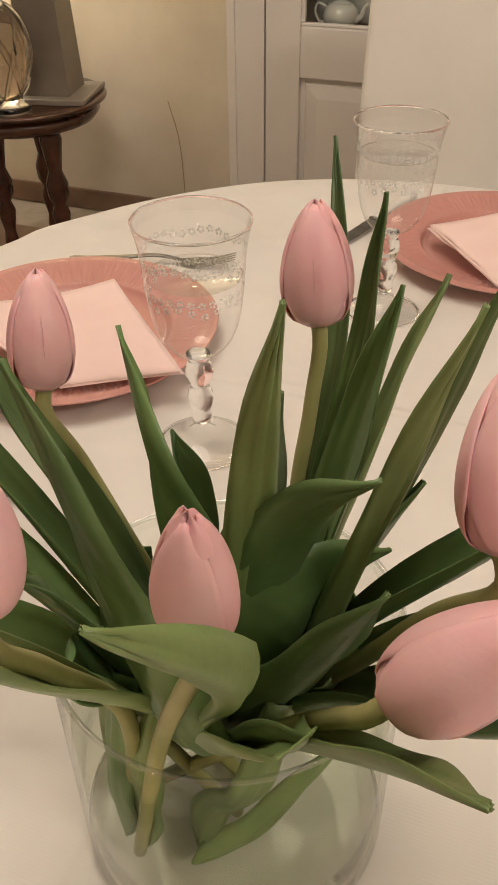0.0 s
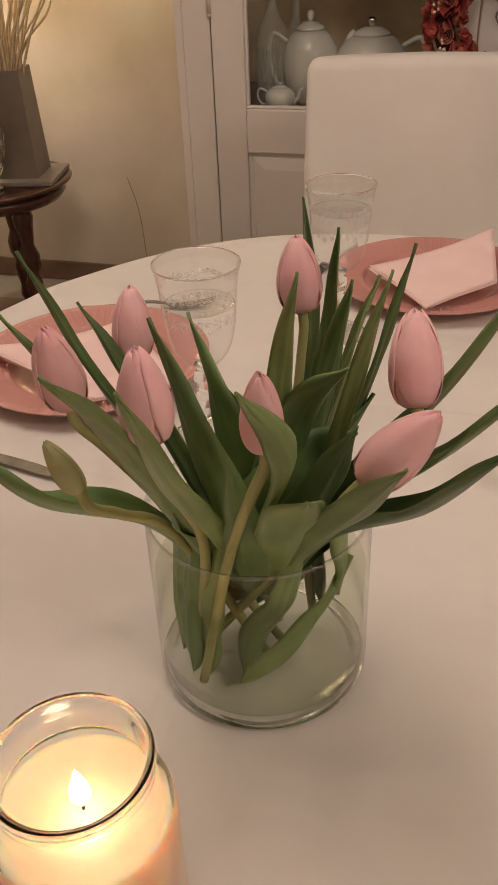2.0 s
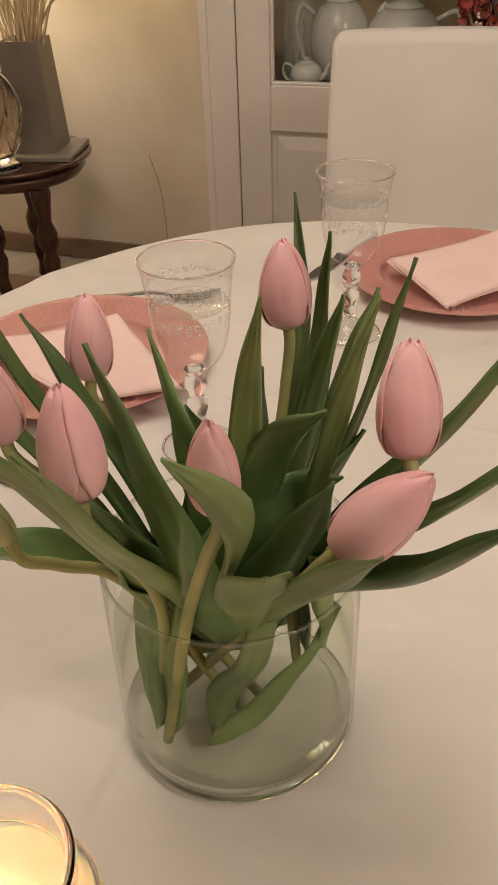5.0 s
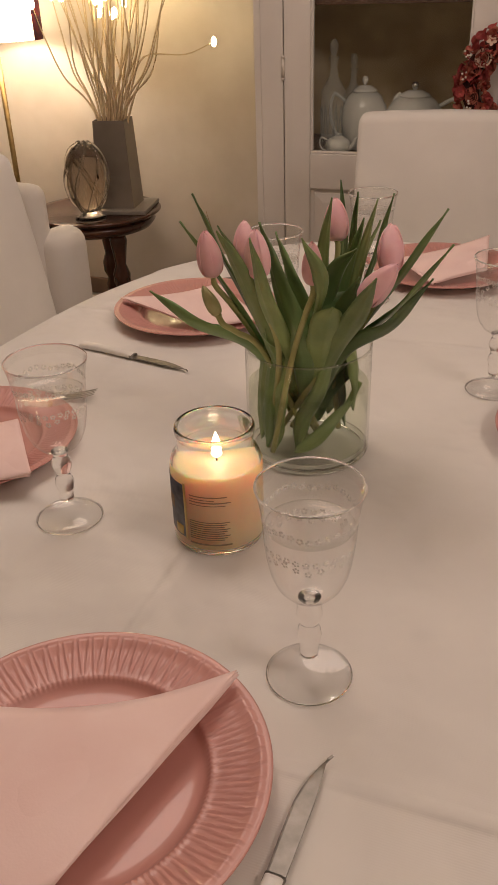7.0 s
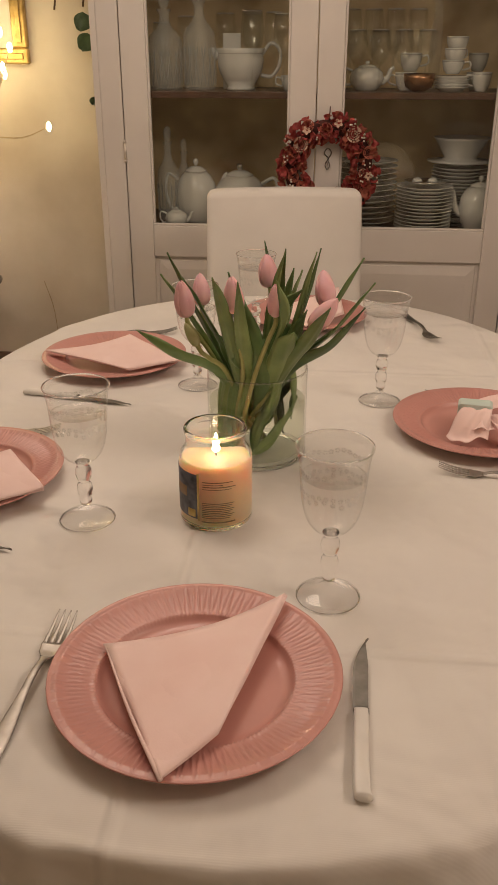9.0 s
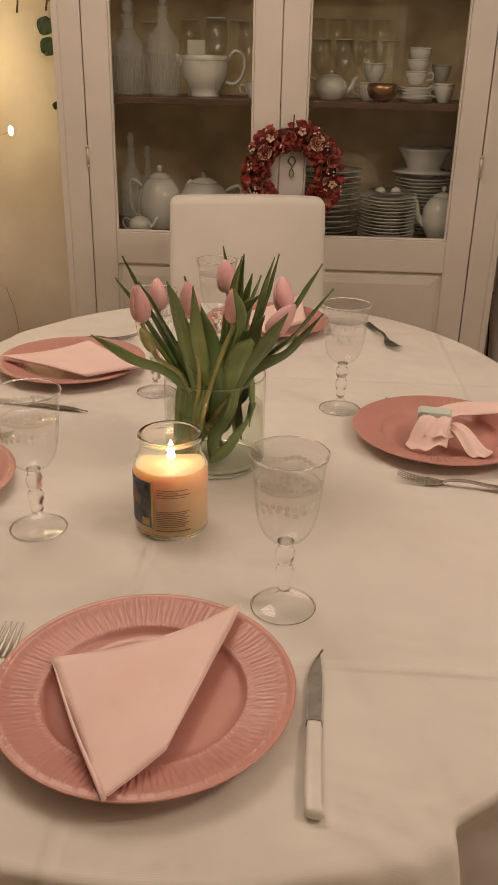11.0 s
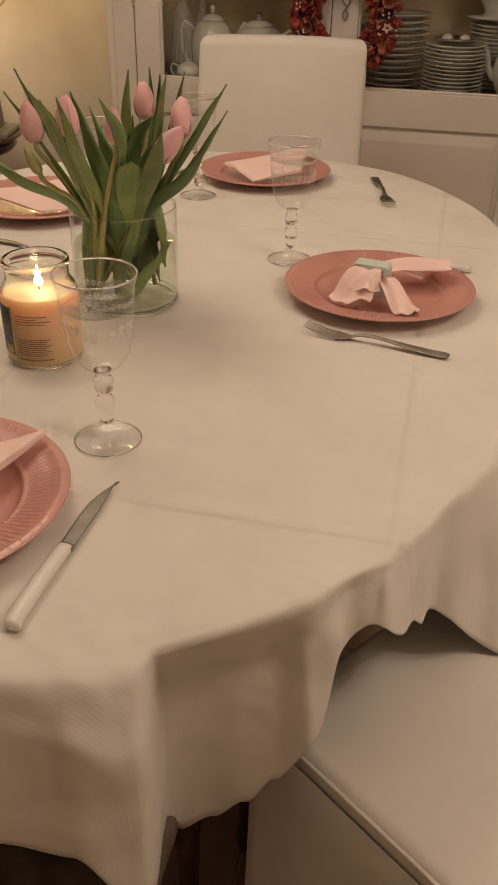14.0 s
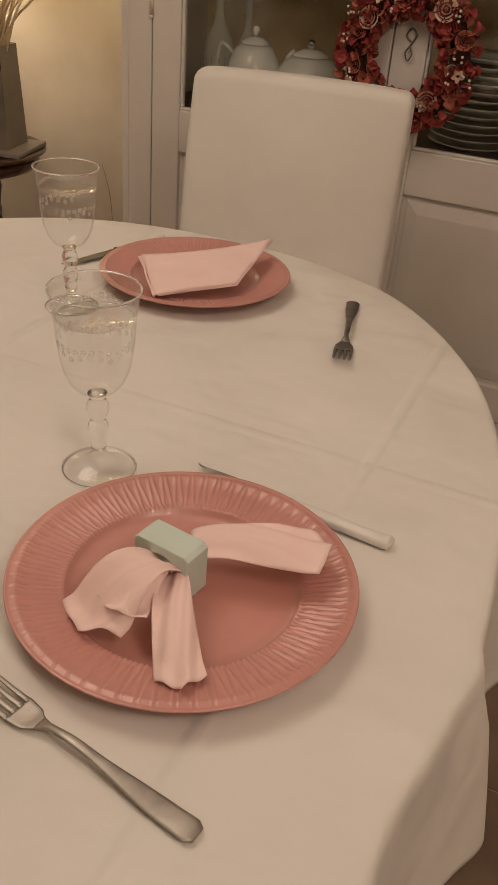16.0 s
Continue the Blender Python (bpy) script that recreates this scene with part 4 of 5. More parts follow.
# ---------------------------------------------------------------- vase and tulips
VC = Vector((0.004, 0.031, TOP + 0.0005))
vs_ = thing("flower_vase", VC, 0, "clear glass cylinder vase half full of water", "vase")
R = 0.0805
clear_part("glass_body", lathe([(0.0, 0.0008), (R - 0.008, 0.0008), (R - 0.002, 0.002), (R, 0.007), (R, 0.149), (R - 0.0006, 0.1505), (R - 0.0022, 0.1505), (R - 0.0028, 0.149), (R - 0.0028, 0.144)], 96, cap=False), M["vase_clear"], vs_)
part("foot_ring", lathe([(R - 0.0075, 0.0006), (R - 0.0022, 0.0016), (R - 0.0008, 0.0062), (R - 0.0048, 0.0088), (R - 0.0080, 0.0040), (R - 0.0075, 0.0006)], 96, cap=False), M["rim_glass"], vs_, "thick rounded glass foot")
part("rim", lathe([(R - 0.0026, 0.1495), (R - 0.0013, 0.1516), (R + 0.0003, 0.1505), (R + 0.0002, 0.1490)], 96, cap=False), M["lip"], vs_)
wt = tagged(finish("vase_water", lathe([(0.0, 0.0112), (R - 0.0086, 0.0122), (R - 0.0031, 0.0165), (R - 0.0031, 0.0965), (R - 0.0042, 0.0955), (0.0, 0.0952)], 96), M["water"]), "clear greenish water standing in the glass vase", "water")
wt.visible_shadow = False
wt.location = VC


def petal(bm, a0, r, length, spread, tipx, m, rnd, close=0.932):
    nu, nv = 14, 20
    ph = rnd.uniform(0, 6)

    def f(u, v):
        q = u * 2 - 1
        egg = math.sin(math.pi * (0.055 + close * v ** 0.74)) ** 0.52
        wv = 0.55 + 0.45 * math.sin(math.pi / 2 * min(1.0, v / 0.4)) - 0.12 * max(0.0, (v - 0.75) / 0.25) ** 2
        a = a0 + q * spread * wv
        rad = r * egg * (1 + 0.035 * abs(q) ** 3 - 0.03 * math.exp(-(q / 0.16) ** 2) * min(1.0, v * 5))
        z = length * (v - 0.055 * q * q * v ** 3 + 0.015 * (1 - abs(q)) ** 2 * v ** 6)
        bend = tipx * v ** 3
        return m @ Vector((rad * math.cos(a) + bend * math.cos(a0), rad * math.sin(a) + bend * math.sin(a0), z + 0.0004 * math.sin(6 * q + ph) * v))

    return grid_sheet(f, nu, nv, bm, thick=0.0006)


def leaf(parent, tip, mid, rim, width, mat="leaf", curl=0.25, turn=0.0, low=None, blunt=False, base=1.0):
    """A long tulip blade from inside the vase to its tip, channelled along its middle."""
    tip, mid, rim = Vector(tip), Vector(mid), Vector(rim)
    low = Vector(low) if low else Vector((VC.x + (rim.x - VC.x) * 0.35, VC.y + (rim.y - VC.y) * 0.35, 0.835))
    n = 26
    path = smooth_path([low, rim, mid, tip], n)
    nv = 10
    frames = []
    for i, p in enumerate(path):
        d = (path[min(i + 1, n)] - path[max(i - 1, 0)]).normalized()
        out = Vector((p.x - VC.x, p.y - VC.y, 0.0)) + Vector((0.004, -0.012, 0))
        side = d.cross(out)
        if side.length < 1e-5:
            side = Vector((1, 0, 0))
        side.normalize()
        nor = side.cross(d).normalized()
        frames.append((p, side, nor))

    def f(u, v):
        i = min(n, int(round(u * n)))
        p, side, nor = frames[i]
        wv = (0.55 + 0.45 * math.sin(math.pi * min(1.0, u * 0.62 + 0.12))) * (1 - max(0.0, (u - (0.72 if blunt else 0.5)) / (0.28 if blunt else 0.5)) ** (2.6 if blunt else 1.75))
        w = width / 2 * max(wv, 0.02) * (base + (1 - base) * min(1.0, u / 0.68) ** 6)
        q = v * 2 - 1
        tw = turn * u
        s2 = side * math.cos(tw) + nor * math.sin(tw)
        n2 = nor * math.cos(tw) - side * math.sin(tw)
        ripple = 0.0012 * math.sin(u * 17 + q * 3) * abs(q)
        return p + s2 * (w * q) + n2 * (-(curl * w * q * q * 2.0) * (1 - 0.3 * u) + 0.0006 * math.cos(q * 9) + ripple)

    return part("leaf", grid_sheet(f, n, nv, thick=0.0007), M[mat], parent)


def tulip(tip, base, foot, label, r=0.0185, length=0.0, seed=1, kind="petal", opened=0.0, rim=None):
    rnd = random.Random(seed)
    t = thing("tulip", VC, 0, label, "tulip", "tulips in the vase")
    tip, base = Vector(tip) - VC, Vector(base) - VC
    d = (tip - base).normalized()
    length = length or 0.056
    q = d.to_track_quat("Z", "Y").to_matrix().to_4x4()
    top = tip - d * length
    m = Matrix.Translation(top) @ q @ Matrix.Rotation(rnd.uniform(0, 2), 4, "Z")
    for k in range(3):
        bm = bmesh.new()
        petal(bm, 2 * math.pi * (k + 0.5) / 3, r * 0.94, length * 0.99, 1.05, 0.0, m, rnd, 0.9448)
        part("petal", bm, M[kind], t)
    for k in range(3):
        bm = bmesh.new()
        petal(bm, 2 * math.pi * k / 3, r * (1.0 + 0.02 * k), length * (0.955 + 0.03 * (k == 1)), 1.08, opened, m, rnd)
        part("petal", bm, M[kind], t)
    ft = Vector(foot) - VC
    k = min(1.25, 0.06 / max(1e-4, math.hypot(ft.x, ft.y)))
    ft.x, ft.y = ft.x * k, ft.y * k
    rimp = Vector((ft.x * 0.2 + top.x * 0.55, ft.y * 0.2 + top.y * 0.55, 0.152))
    lim = 0.066
    if rim:
        rimp.x, rimp.y, lim = rim[0], rim[1], 0.072
    h = math.hypot(rimp.x, rimp.y)
    if h > lim:
        rimp.x, rimp.y = rimp.x * lim / h, rimp.y * lim / h
    part("stem", tube([ft, rimp, top.lerp(rimp, 0.35) - d * 0.004, top - d * 0.012, top + d * 0.003], lambda s: 0.0036 if s < 0.93 else 0.0042, 10, 36), M["stem"], t)
    return t


def blade(t, tip, mid, rim, width, **k):
    ob = leaf(t, tip, mid, rim, width, **k)
    ob.data.transform(Matrix.Translation(-VC))
    return ob


FZ = TOP + 0.0145
TL = "pink closed tulip with green leaves standing in the vase"
ta = tulip((-0.106, -0.027, 1.051), (-0.098, -0.024, 0.998), (0.02, 0.03, FZ), TL, 0.0148, 0.056, 1)
tb = tulip((-0.091, 0.065, 1.041), (-0.086, 0.050, 0.994), (0.01, 0.05, FZ), TL, 0.0138, 0.051, 2)
tc = tulip((-0.025, -0.076, 1.071), (-0.017, -0.085, 1.024), (-0.03, 0.0, FZ), TL, 0.0142, 0.052, 3)
td = tulip((0.038, -0.069, 1.060), (0.038, -0.066, 1.013), (-0.032, -0.026, FZ), TL, 0.0114, 0.048, 4, rim=(0.0, -0.0715))
te = tulip((0.008, 0.131, 1.059), (0.016, 0.117, 1.009), (0.03, 0.06, FZ), TL, 0.0158, 0.054, 5)
tf = tulip((0.103, 0.022, 1.060), (0.110, -0.004, 1.016), (-0.02, 0.05, FZ), TL, 0.0148, 0.056, 6, opened=0.002)
tg = tulip((0.126, -0.047, 1.036), (0.090, -0.053, 0.991), (-0.03, 0.02, FZ), TL, 0.0150, 0.058, 7)
th = tulip((-0.094, -0.066, 0.998), (-0.075, -0.066, 0.963), (0.01, 0.02, FZ), "pale green unopened tulip bud among the leaves", 0.0080, 0.038, 8, "bud")

blade(th, (-0.168, -0.054, 0.982), (-0.114, -0.058, 0.944), (-0.060, -0.018, 0.906), 0.036, mat="leaf", curl=0.35)
blade(tb, (-0.041, 0.042, 1.036), (-0.018, 0.018, 0.988), (0.010, 0.006, 0.906), 0.032)
blade(tc, (-0.033, -0.036, 1.068), (-0.011, -0.042, 1.000), (0.016, -0.040, 0.915), 0.030, turn=0.4)
blade(tb, (-0.112, 0.030, 1.042), (-0.082, 0.026, 0.990), (-0.043, 0.030, 0.905), 0.025)
blade(td, (0.042, -0.121, 1.078), (0.056, -0.084, 1.018), (0.020, -0.034, 0.915), 0.022, mat="leaf_pale", curl=0.6, turn=-0.5, base=0.12)
blade(td, (0.074, -0.019, 1.041), (0.042, -0.006, 0.998), (0.014, 0.002, 0.905), 0.027, turn=0.6)
blade(te, (0.048, -0.031, 1.098), (0.032, -0.008, 1.020), (0.022, 0.002, 0.905), 0.018, mat="leaf_pale")
blade(te, (0.028, 0.029, 1.030), (0.024, 0.032, 0.978), (0.020, 0.035, 0.902), 0.028)
blade(te, (0.002, 0.181, 1.070), (0.018, 0.146, 1.004), (0.022, 0.084, 0.905), 0.013)
blade(te, (0.041, 0.116, 1.071), (0.036, 0.118, 1.003), (0.026, 0.082, 0.905), 0.014)
blade(te, (0.040, 0.115, 0.996), (0.037, 0.092, 0.954), (0.033, 0.066, 0.905), 0.020)
blade(tf, (0.056, 0.088, 1.047), (0.046, 0.078, 0.986), (0.034, 0.060, 0.905), 0.024, turn=-0.4)
blade(tf, (0.068, 0.129, 1.035), (0.053, 0.102, 0.980), (0.037, 0.064, 0.905), 0.020, turn=0.5, mat="leaf_pale")
blade(tf, (0.093, -0.009, 1.094), (0.073, 0.004, 1.010), (0.048, 0.024, 0.905), 0.018, mat="leaf_pale", turn=0.3)
blade(tf, (0.098, 0.054, 1.086), (0.082, 0.052, 1.012), (0.048, 0.044, 0.905), 0.018, turn=0.5)
blade(tf, (0.163, 0.035, 1.077), (0.126, 0.026, 1.008), (0.058, 0.034, 0.905), 0.026, curl=0.4)
blade(tf, (0.179, -0.022, 1.054), (0.130, 0.002, 0.978), (0.064, 0.024, 0.905), 0.026)
blade(tg, (0.165, -0.055, 1.026), (0.123, -0.026, 0.956), (0.064, -0.002, 0.906), 0.034, mat="leaf", curl=0.4)
blade(tg, (0.116, -0.104, 1.038), (0.087, -0.066, 0.978), (0.046, -0.026, 0.908), 0.030, mat="leaf_pale", turn=0.5)
blade(tg, (0.082, -0.036, 1.015), (0.065, -0.024, 0.964), (0.042, -0.006, 0.905), 0.040)
blade(td, (0.065, -0.083, 0.995), (0.052, -0.062, 0.956), (0.040, -0.030, 0.908), 0.036, mat="leaf_pale", blunt=True)
blade(tc, (-0.043, -0.136, 1.084), (-0.034, -0.094, 1.024), (-0.020, -0.032, 0.908), 0.022, mat="leaf_pale", turn=-0.4)
blade(tc, (-0.009, -0.132, 1.078), (-0.010, -0.090, 1.000), (-0.006, -0.032, 0.912), 0.023, mat="leaf_pale")
blade(ta, (-0.134, -0.029, 1.061), (-0.098, -0.020, 1.000), (-0.052, 0.004, 0.906), 0.022)
blade(ta, (-0.128, -0.003, 1.087), (-0.098, 0.000, 1.016), (-0.046, 0.014, 0.905), 0.022)
blade(tg, (0.072, 0.030, 0.968), (0.048, 0.008, 0.955), (0.018, -0.010, 0.905), 0.050)
blade(tf, (0.078, 0.053, 0.985), (0.062, 0.042, 0.950), (0.038, 0.034, 0.902), 0.036)
blade(ta, (-0.052, -0.036, 0.975), (-0.038, -0.026, 0.945), (-0.022, -0.014, 0.902), 0.036)
blade(tb, (-0.026, 0.050, 0.985), (-0.018, 0.044, 0.950), (-0.008, 0.034, 0.902), 0.034)
blade(tc, (-0.022, -0.054, 0.95), (-0.030, -0.042, 0.935), (-0.026, -0.020, 0.902), 0.03, turn=0.8)
# lower ends of the leaves, running down through the water
def ring_at(r, b, z):
    return (VC.x + r * math.cos(b), VC.y + r * math.sin(b), z)


# angle at the rim, sweep down to the foot, foot height, foot radius, width
LOWER = ((2.9, 0.25, 0.772, 0.056, 0.030), (3.4, 0.2, 0.768, 0.062, 0.028), (3.9, -0.3, 0.770, 0.060, 0.026), (2.3, 0.5, 0.774, 0.050, 0.030), (1.75, 0.6, 0.776, 0.056, 0.030),
         (0.9, 0.5, 0.772, 0.060, 0.028), (0.45, 1.5, 0.768, 0.036, 0.024), (-0.35, 0.8, 0.800, 0.060, 0.026), (1.3, -0.6, 0.770, 0.054, 0.028),
         (4.15, -0.15, 0.768, 0.062, 0.022), (4.55, -0.35, 0.770, 0.056, 0.018), (-0.75, -0.9, 0.768, 0.040, 0.020), (0.1, 1.5, 0.766, 0.040, 0.022))
for k, (a, sw, z0, r0, w) in enumerate(LOWER):
    blade((ta, tc, td, tb, tg, tf, te)[k % 7], ring_at(r0, a + sw, z0), ring_at(r0 + 0.003, a + sw * 0.75, z0 + 0.045), ring_at(0.062, a + sw * 0.35, z0 + 0.09), w, mat="leaf_pale" if k % 3 else "leaf", low=ring_at(0.057, a, 0.908), blunt=True)

# two broad leaf ends added aslant in the water to imitate refracted leaves
blade(tf, (VC.x - 0.004, VC.y - 0.048, TOP + 0.017), (VC.x + 0.022, VC.y - 0.030, TOP + 0.030), (VC.x + 0.050, VC.y + 0.002, TOP + 0.060), 0.022, mat="leaf_pale", low=(VC.x + 0.064, VC.y + 0.028, TOP + 0.090), blunt=True)
blade(te, (VC.x - 0.030, VC.y - 0.022, TOP + 0.072), (VC.x + 0.004, VC.y - 0.012, TOP + 0.092), (VC.x + 0.036, VC.y + 0.010, TOP + 0.112), 0.030, mat="leaf_pale", low=(VC.x + 0.052, VC.y + 0.036, TOP + 0.128), blunt=True)

# ---------------------------------------------------------------- wreath on the cabinet
wr = thing("flower_wreath", (0.092, CY - 0.034, 1.004), 0, "round wreath of red dried flowers with cream roses and berries", "wreath")
rnd = random.Random(12)
part("wreath_base", tube([(0.128 * math.cos(a), 0.0, 0.128 * math.sin(a)) for a in [2 * math.pi * i / 40 for i in range(41)]], 0.024, 10), M["moss"], wr)


def on_ring(spread=1.0):
    a = rnd.uniform(0, 2 * math.pi)
    b = rnd.uniform(-1.9, 1.9)
    r = 0.128 + 0.030 * math.sin(b) * spread
    return Vector((r * math.cos(a), -0.028 * math.cos(b), r * math.sin(a))), Vector((math.sin(b) * math.cos(a), -math.cos(b), math.sin(b) * math.sin(a)))


def rot_to(n):
    return n.to_track_quat("Z", "Y").to_matrix().to_4x4() @ Matrix.Rotation(rnd.uniform(0, 6.28), 4, "Z")


for matname, count in (("red_leaf", 330), ("rust_leaf", 130)):
    bm = bmesh.new()
    for k in range(count):
        p, n = on_ring()
        n = (n + Vector((rnd.uniform(-0.7, 0.7), rnd.uniform(-0.3, 0.3), rnd.uniform(-0.7, 0.7)))).normalized()
        s = rnd.uniform(0.016, 0.029)
        m = Matrix.Translation(p) @ rot_to(n) @ Matrix.Rotation(rnd.uniform(0.2, 0.9), 4, "X")
        grid_sheet(lambda u, v: m @ Vector(((v - 0.5) * s * 1.1 * math.sin(math.pi * min(1, u * 0.85 + 0.1)), 0.004 * math.sin(u * 3) + 5 * (v - 0.5) ** 2 * s * 0.25, u * s)), 4, 4, bm)
    tagged(part("dried_petals", bm, M[matname], wr), kind="stuff")


def rose(p, n, size, mat, name, label=""):
    bm = bmesh.new()
    m = Matrix.Translation(p) @ rot_to(n)
    for ring, cnt in ((0, 3), (1, 4), (2, 5), (3, 6)):
        for k in range(cnt):
            a0 = 2 * math.pi * (k + 0.5 * ring) / cnt
            r0 = size * (0.10 + 0.28 * ring)
            grid_sheet(lambda u, v: m @ Vector(((r0 + (0.10 + 0.08 * ring) * size * u * u) * math.cos(a0 + (v - 0.5) * 5.6 / cnt), (r0 + (0.10 + 0.08 * ring) * size * u * u) * math.sin(a0 + (v - 0.5) * 5.6 / cnt), size * (0.72 - 0.16 * ring) * u * (1 - 0.5 * (v - 0.5) ** 2))), 3, 6, bm)
    return part(name, bm, M[mat], wr, label)


def at_clock(deg, r, depth=0.034):
    a = radians(deg)
    return Vector((r * math.cos(a), -depth, r * math.sin(a))), Vector((0.3 * math.cos(a), -1, 0.3 * math.sin(a))).normalized()


for deg, r, s in ((52, 0.135, 0.021), (142, 0.118, 0.020), (-50, 0.115, 0.020), (-8, 0.12, 0.012)):
    rose(*at_clock(deg, r), s, "cream_rose", "rose", "cream paper rose")
for deg, r, s in ((160, 0.125, 0.016), (195, 0.12, 0.016), (-25, 0.14, 0.018), (95, 0.12, 0.018), (20, 0.145, 0.017), (118, 0.15, 0.016), (-70, 0.15, 0.018), (230, 0.13, 0.018), (265, 0.13, 0.018)):
    rose(*at_clock(deg, r), s, "rust_leaf", "rolled_flower", "rust coloured rolled flower")
for deg, r in ((78, 0.145), (122, 0.14), (-10, 0.14), (210, 0.14)):
    p, n = at_clock(deg, r, 0.042)
    bm = bmesh.new()
    m = Matrix.Translation(p) @ rot_to(n)
    for k in range(5):
        a0 = 2 * math.pi * k / 5
        grid_sheet(lambda u, v: m @ (Matrix.Rotation(a0, 4, "Z") @ Vector((0.003 + 0.012 * u, (v - 0.5) * 0.011 * math.sin(math.pi * (0.15 + 0.75 * u)), 0.003 * u * u))), 4, 4, bm)
    part("small_flower", bm, M["cream_rose"], wr, "small cream flower")
for deg, r in ((105, 0.105), (60, 0.165), (40, 0.15), (170, 0.15), (200, 0.14), (-12, 0.165), (-15, 0.12), (-60, 0.12), (150, 0.165), (5, 0.13)):
    p, n = at_clock(deg, r, 0.044)
    for k in range(4):
        q = p + Vector((rnd.uniform(-0.014, 0.014), rnd.uniform(-0.004, 0.004), rnd.uniform(-0.014, 0.014)))
        part("berry", lathe([(0, -0.0034), (0.0024, -0.0024), (0.0034, 0), (0.0024, 0.0024), (0, 0.0034)], 8, m=Matrix.Translation(q)), M["berry"], wr)
part("ribbon", tube([(0.0, 0.02, 0.19), (0.0, 0.0, 0.17), (0.0, 0.012, 0.15)], 0.002, 6, 8), M["moss"], wr, "thin hanging ribbon")

# ---------------------------------------------------------------- china in the cabinet
S1, S2 = 0.7675, 1.2375


def ware(name, profile, place, label, mat="china", category="", group="", seg=40):
    t = thing(name, place, 0, label, category or name.split("_")[-1], group)
    part("body", lathe(profile, seg), M[mat], t)
    return t


def cup_profile(r, h):
    return [(0, 0), (r * 0.55, 0), (r * 0.6, h * 0.06), (r * 0.86, h * 0.35), (r * 0.97, h * 0.7), (r, h), (r - 0.002, h), (r * 0.94, h * 0.68), (r * 0.8, h * 0.32), (r * 0.5, h * 0.08), (0, h * 0.07)]


def plate_profile(r):
    return [(0, 0.003), (r * 0.55, 0.003), (r * 0.6, 0), (r * 0.63, 0.001), (r * 0.7, 0.006), (r, 0.014), (r, 0.016), (r * 0.7, 0.009), (r * 0.6, 0.005), (0, 0.005)]


def teapot(place, r, h, label, rz=0.0, knob="china"):
    t = thing("teapot", place, rz, label, "teapot")
    part("body", lathe([(0, 0), (r * 0.6, 0), (r * 0.66, h * 0.04), (r * 0.92, h * 0.25), (r, h * 0.45), (r * 0.93, h * 0.68), (r * 0.7, h * 0.84), (r * 0.5, h * 0.9)], 40), M["china"], t)
    part("lid", lathe([(0, h * 0.9), (r * 0.54, h * 0.9), (r * 0.5, h * 0.93), (r * 0.25, h * 0.99), (0.0, h * 1.0)], 32), M["china"], t)
    part("knob", lathe([(0.002, h * 0.99), (r * 0.08, h * 1.02), (r * 0.14, h * 1.07), (r * 0.09, h * 1.12), (0, h * 1.13)], 16), M[knob], t)
    part("handle", tube([(-r * 0.85, 0, h * 0.75), (-r * 1.35, 0, h * 0.85), (-r * 1.5, 0, h * 0.55), (-r * 1.25, 0, h * 0.25), (-r * 0.9, 0, h * 0.22)], r * 0.07, 10, 24), M["china"], t)
    part("spout", tube([(r * 0.85, 0, h * 0.3), (r * 1.2, 0, h * 0.5), (r * 1.35, 0, h * 0.78), (r * 1.55, 0, h * 0.88)], lambda s: r * (0.19 - 0.1 * s), 12, 20), M["china"], t)
    return t


def cup(place, r, h, rz=0.0, label="white china cup with a small handle"):
    t = thing("cup", place, rz, label, "cup", "cups in the cabinet")
    part("body", lathe(cup_profile(r, h), 32), M["china"], t)
    part("band", lathe([(r + 0.0004, h * 0.86), (r + 0.0008, h * 0.88), (r + 0.0008, h * 0.92), (r + 0.0004, h * 0.94)], 32, cap=False), M["china_rim"], t)
    part("handle", tube([(r * 0.93, 0, h * 0.8), (r * 1.5, 0, h * 0.85), (r * 1.55, 0, h * 0.45), (r * 0.85, 0, h * 0.28)], 0.003, 8, 16), M["china"], t)
    return t


def stack(place, r, n, step, label, seed=1):
    t = thing("plate_stack", place, 0, label, "plates", "plate stacks in the cabinet")
    rs = random.Random(seed)
    me = None
    for k in range(n):
        m = Matrix.Translation((rs.uniform(-1, 1) * 0.0025, rs.uniform(-1, 1) * 0.0025, k * step))
        if me is None:
            ob = part("plate", lathe(plate_profile(r), 44), M["china"], t)
            me = ob.data
        else:
            ob = new("plate", me)
            ob.parent = t
        ob.matrix_basis = m
    return t


def goblet_far(place, h, r, label="clear stemmed glass standing in the cabinet"):
    t = thing("wine_glass", place, 0, label, "glass", "glasses in the cabinet")
    part("glass_body", lathe([(0, 0), (r * 0.85, 0), (r * 0.8, 0.003), (0.006, 0.008), (0.0035, h * 0.2), (0.0035, h * 0.42), (0.012, h * 0.46), (r * 0.85, h * 0.6), (r, h * 0.75), (r * 0.85, h), (r * 0.82, h), (r * 0.83, h - 0.006)], 32, cap=False), M["cab_glass"], t)
    # Opaque pale ring draws the rim and puts its glints into the colour.
    part("rim", lathe([(r * 0.82, h - 0.0004), (r * 0.835, h + 0.0010), (r * 0.852, h - 0.0004)], 32, cap=False), M["china_rim"], t)
    return t


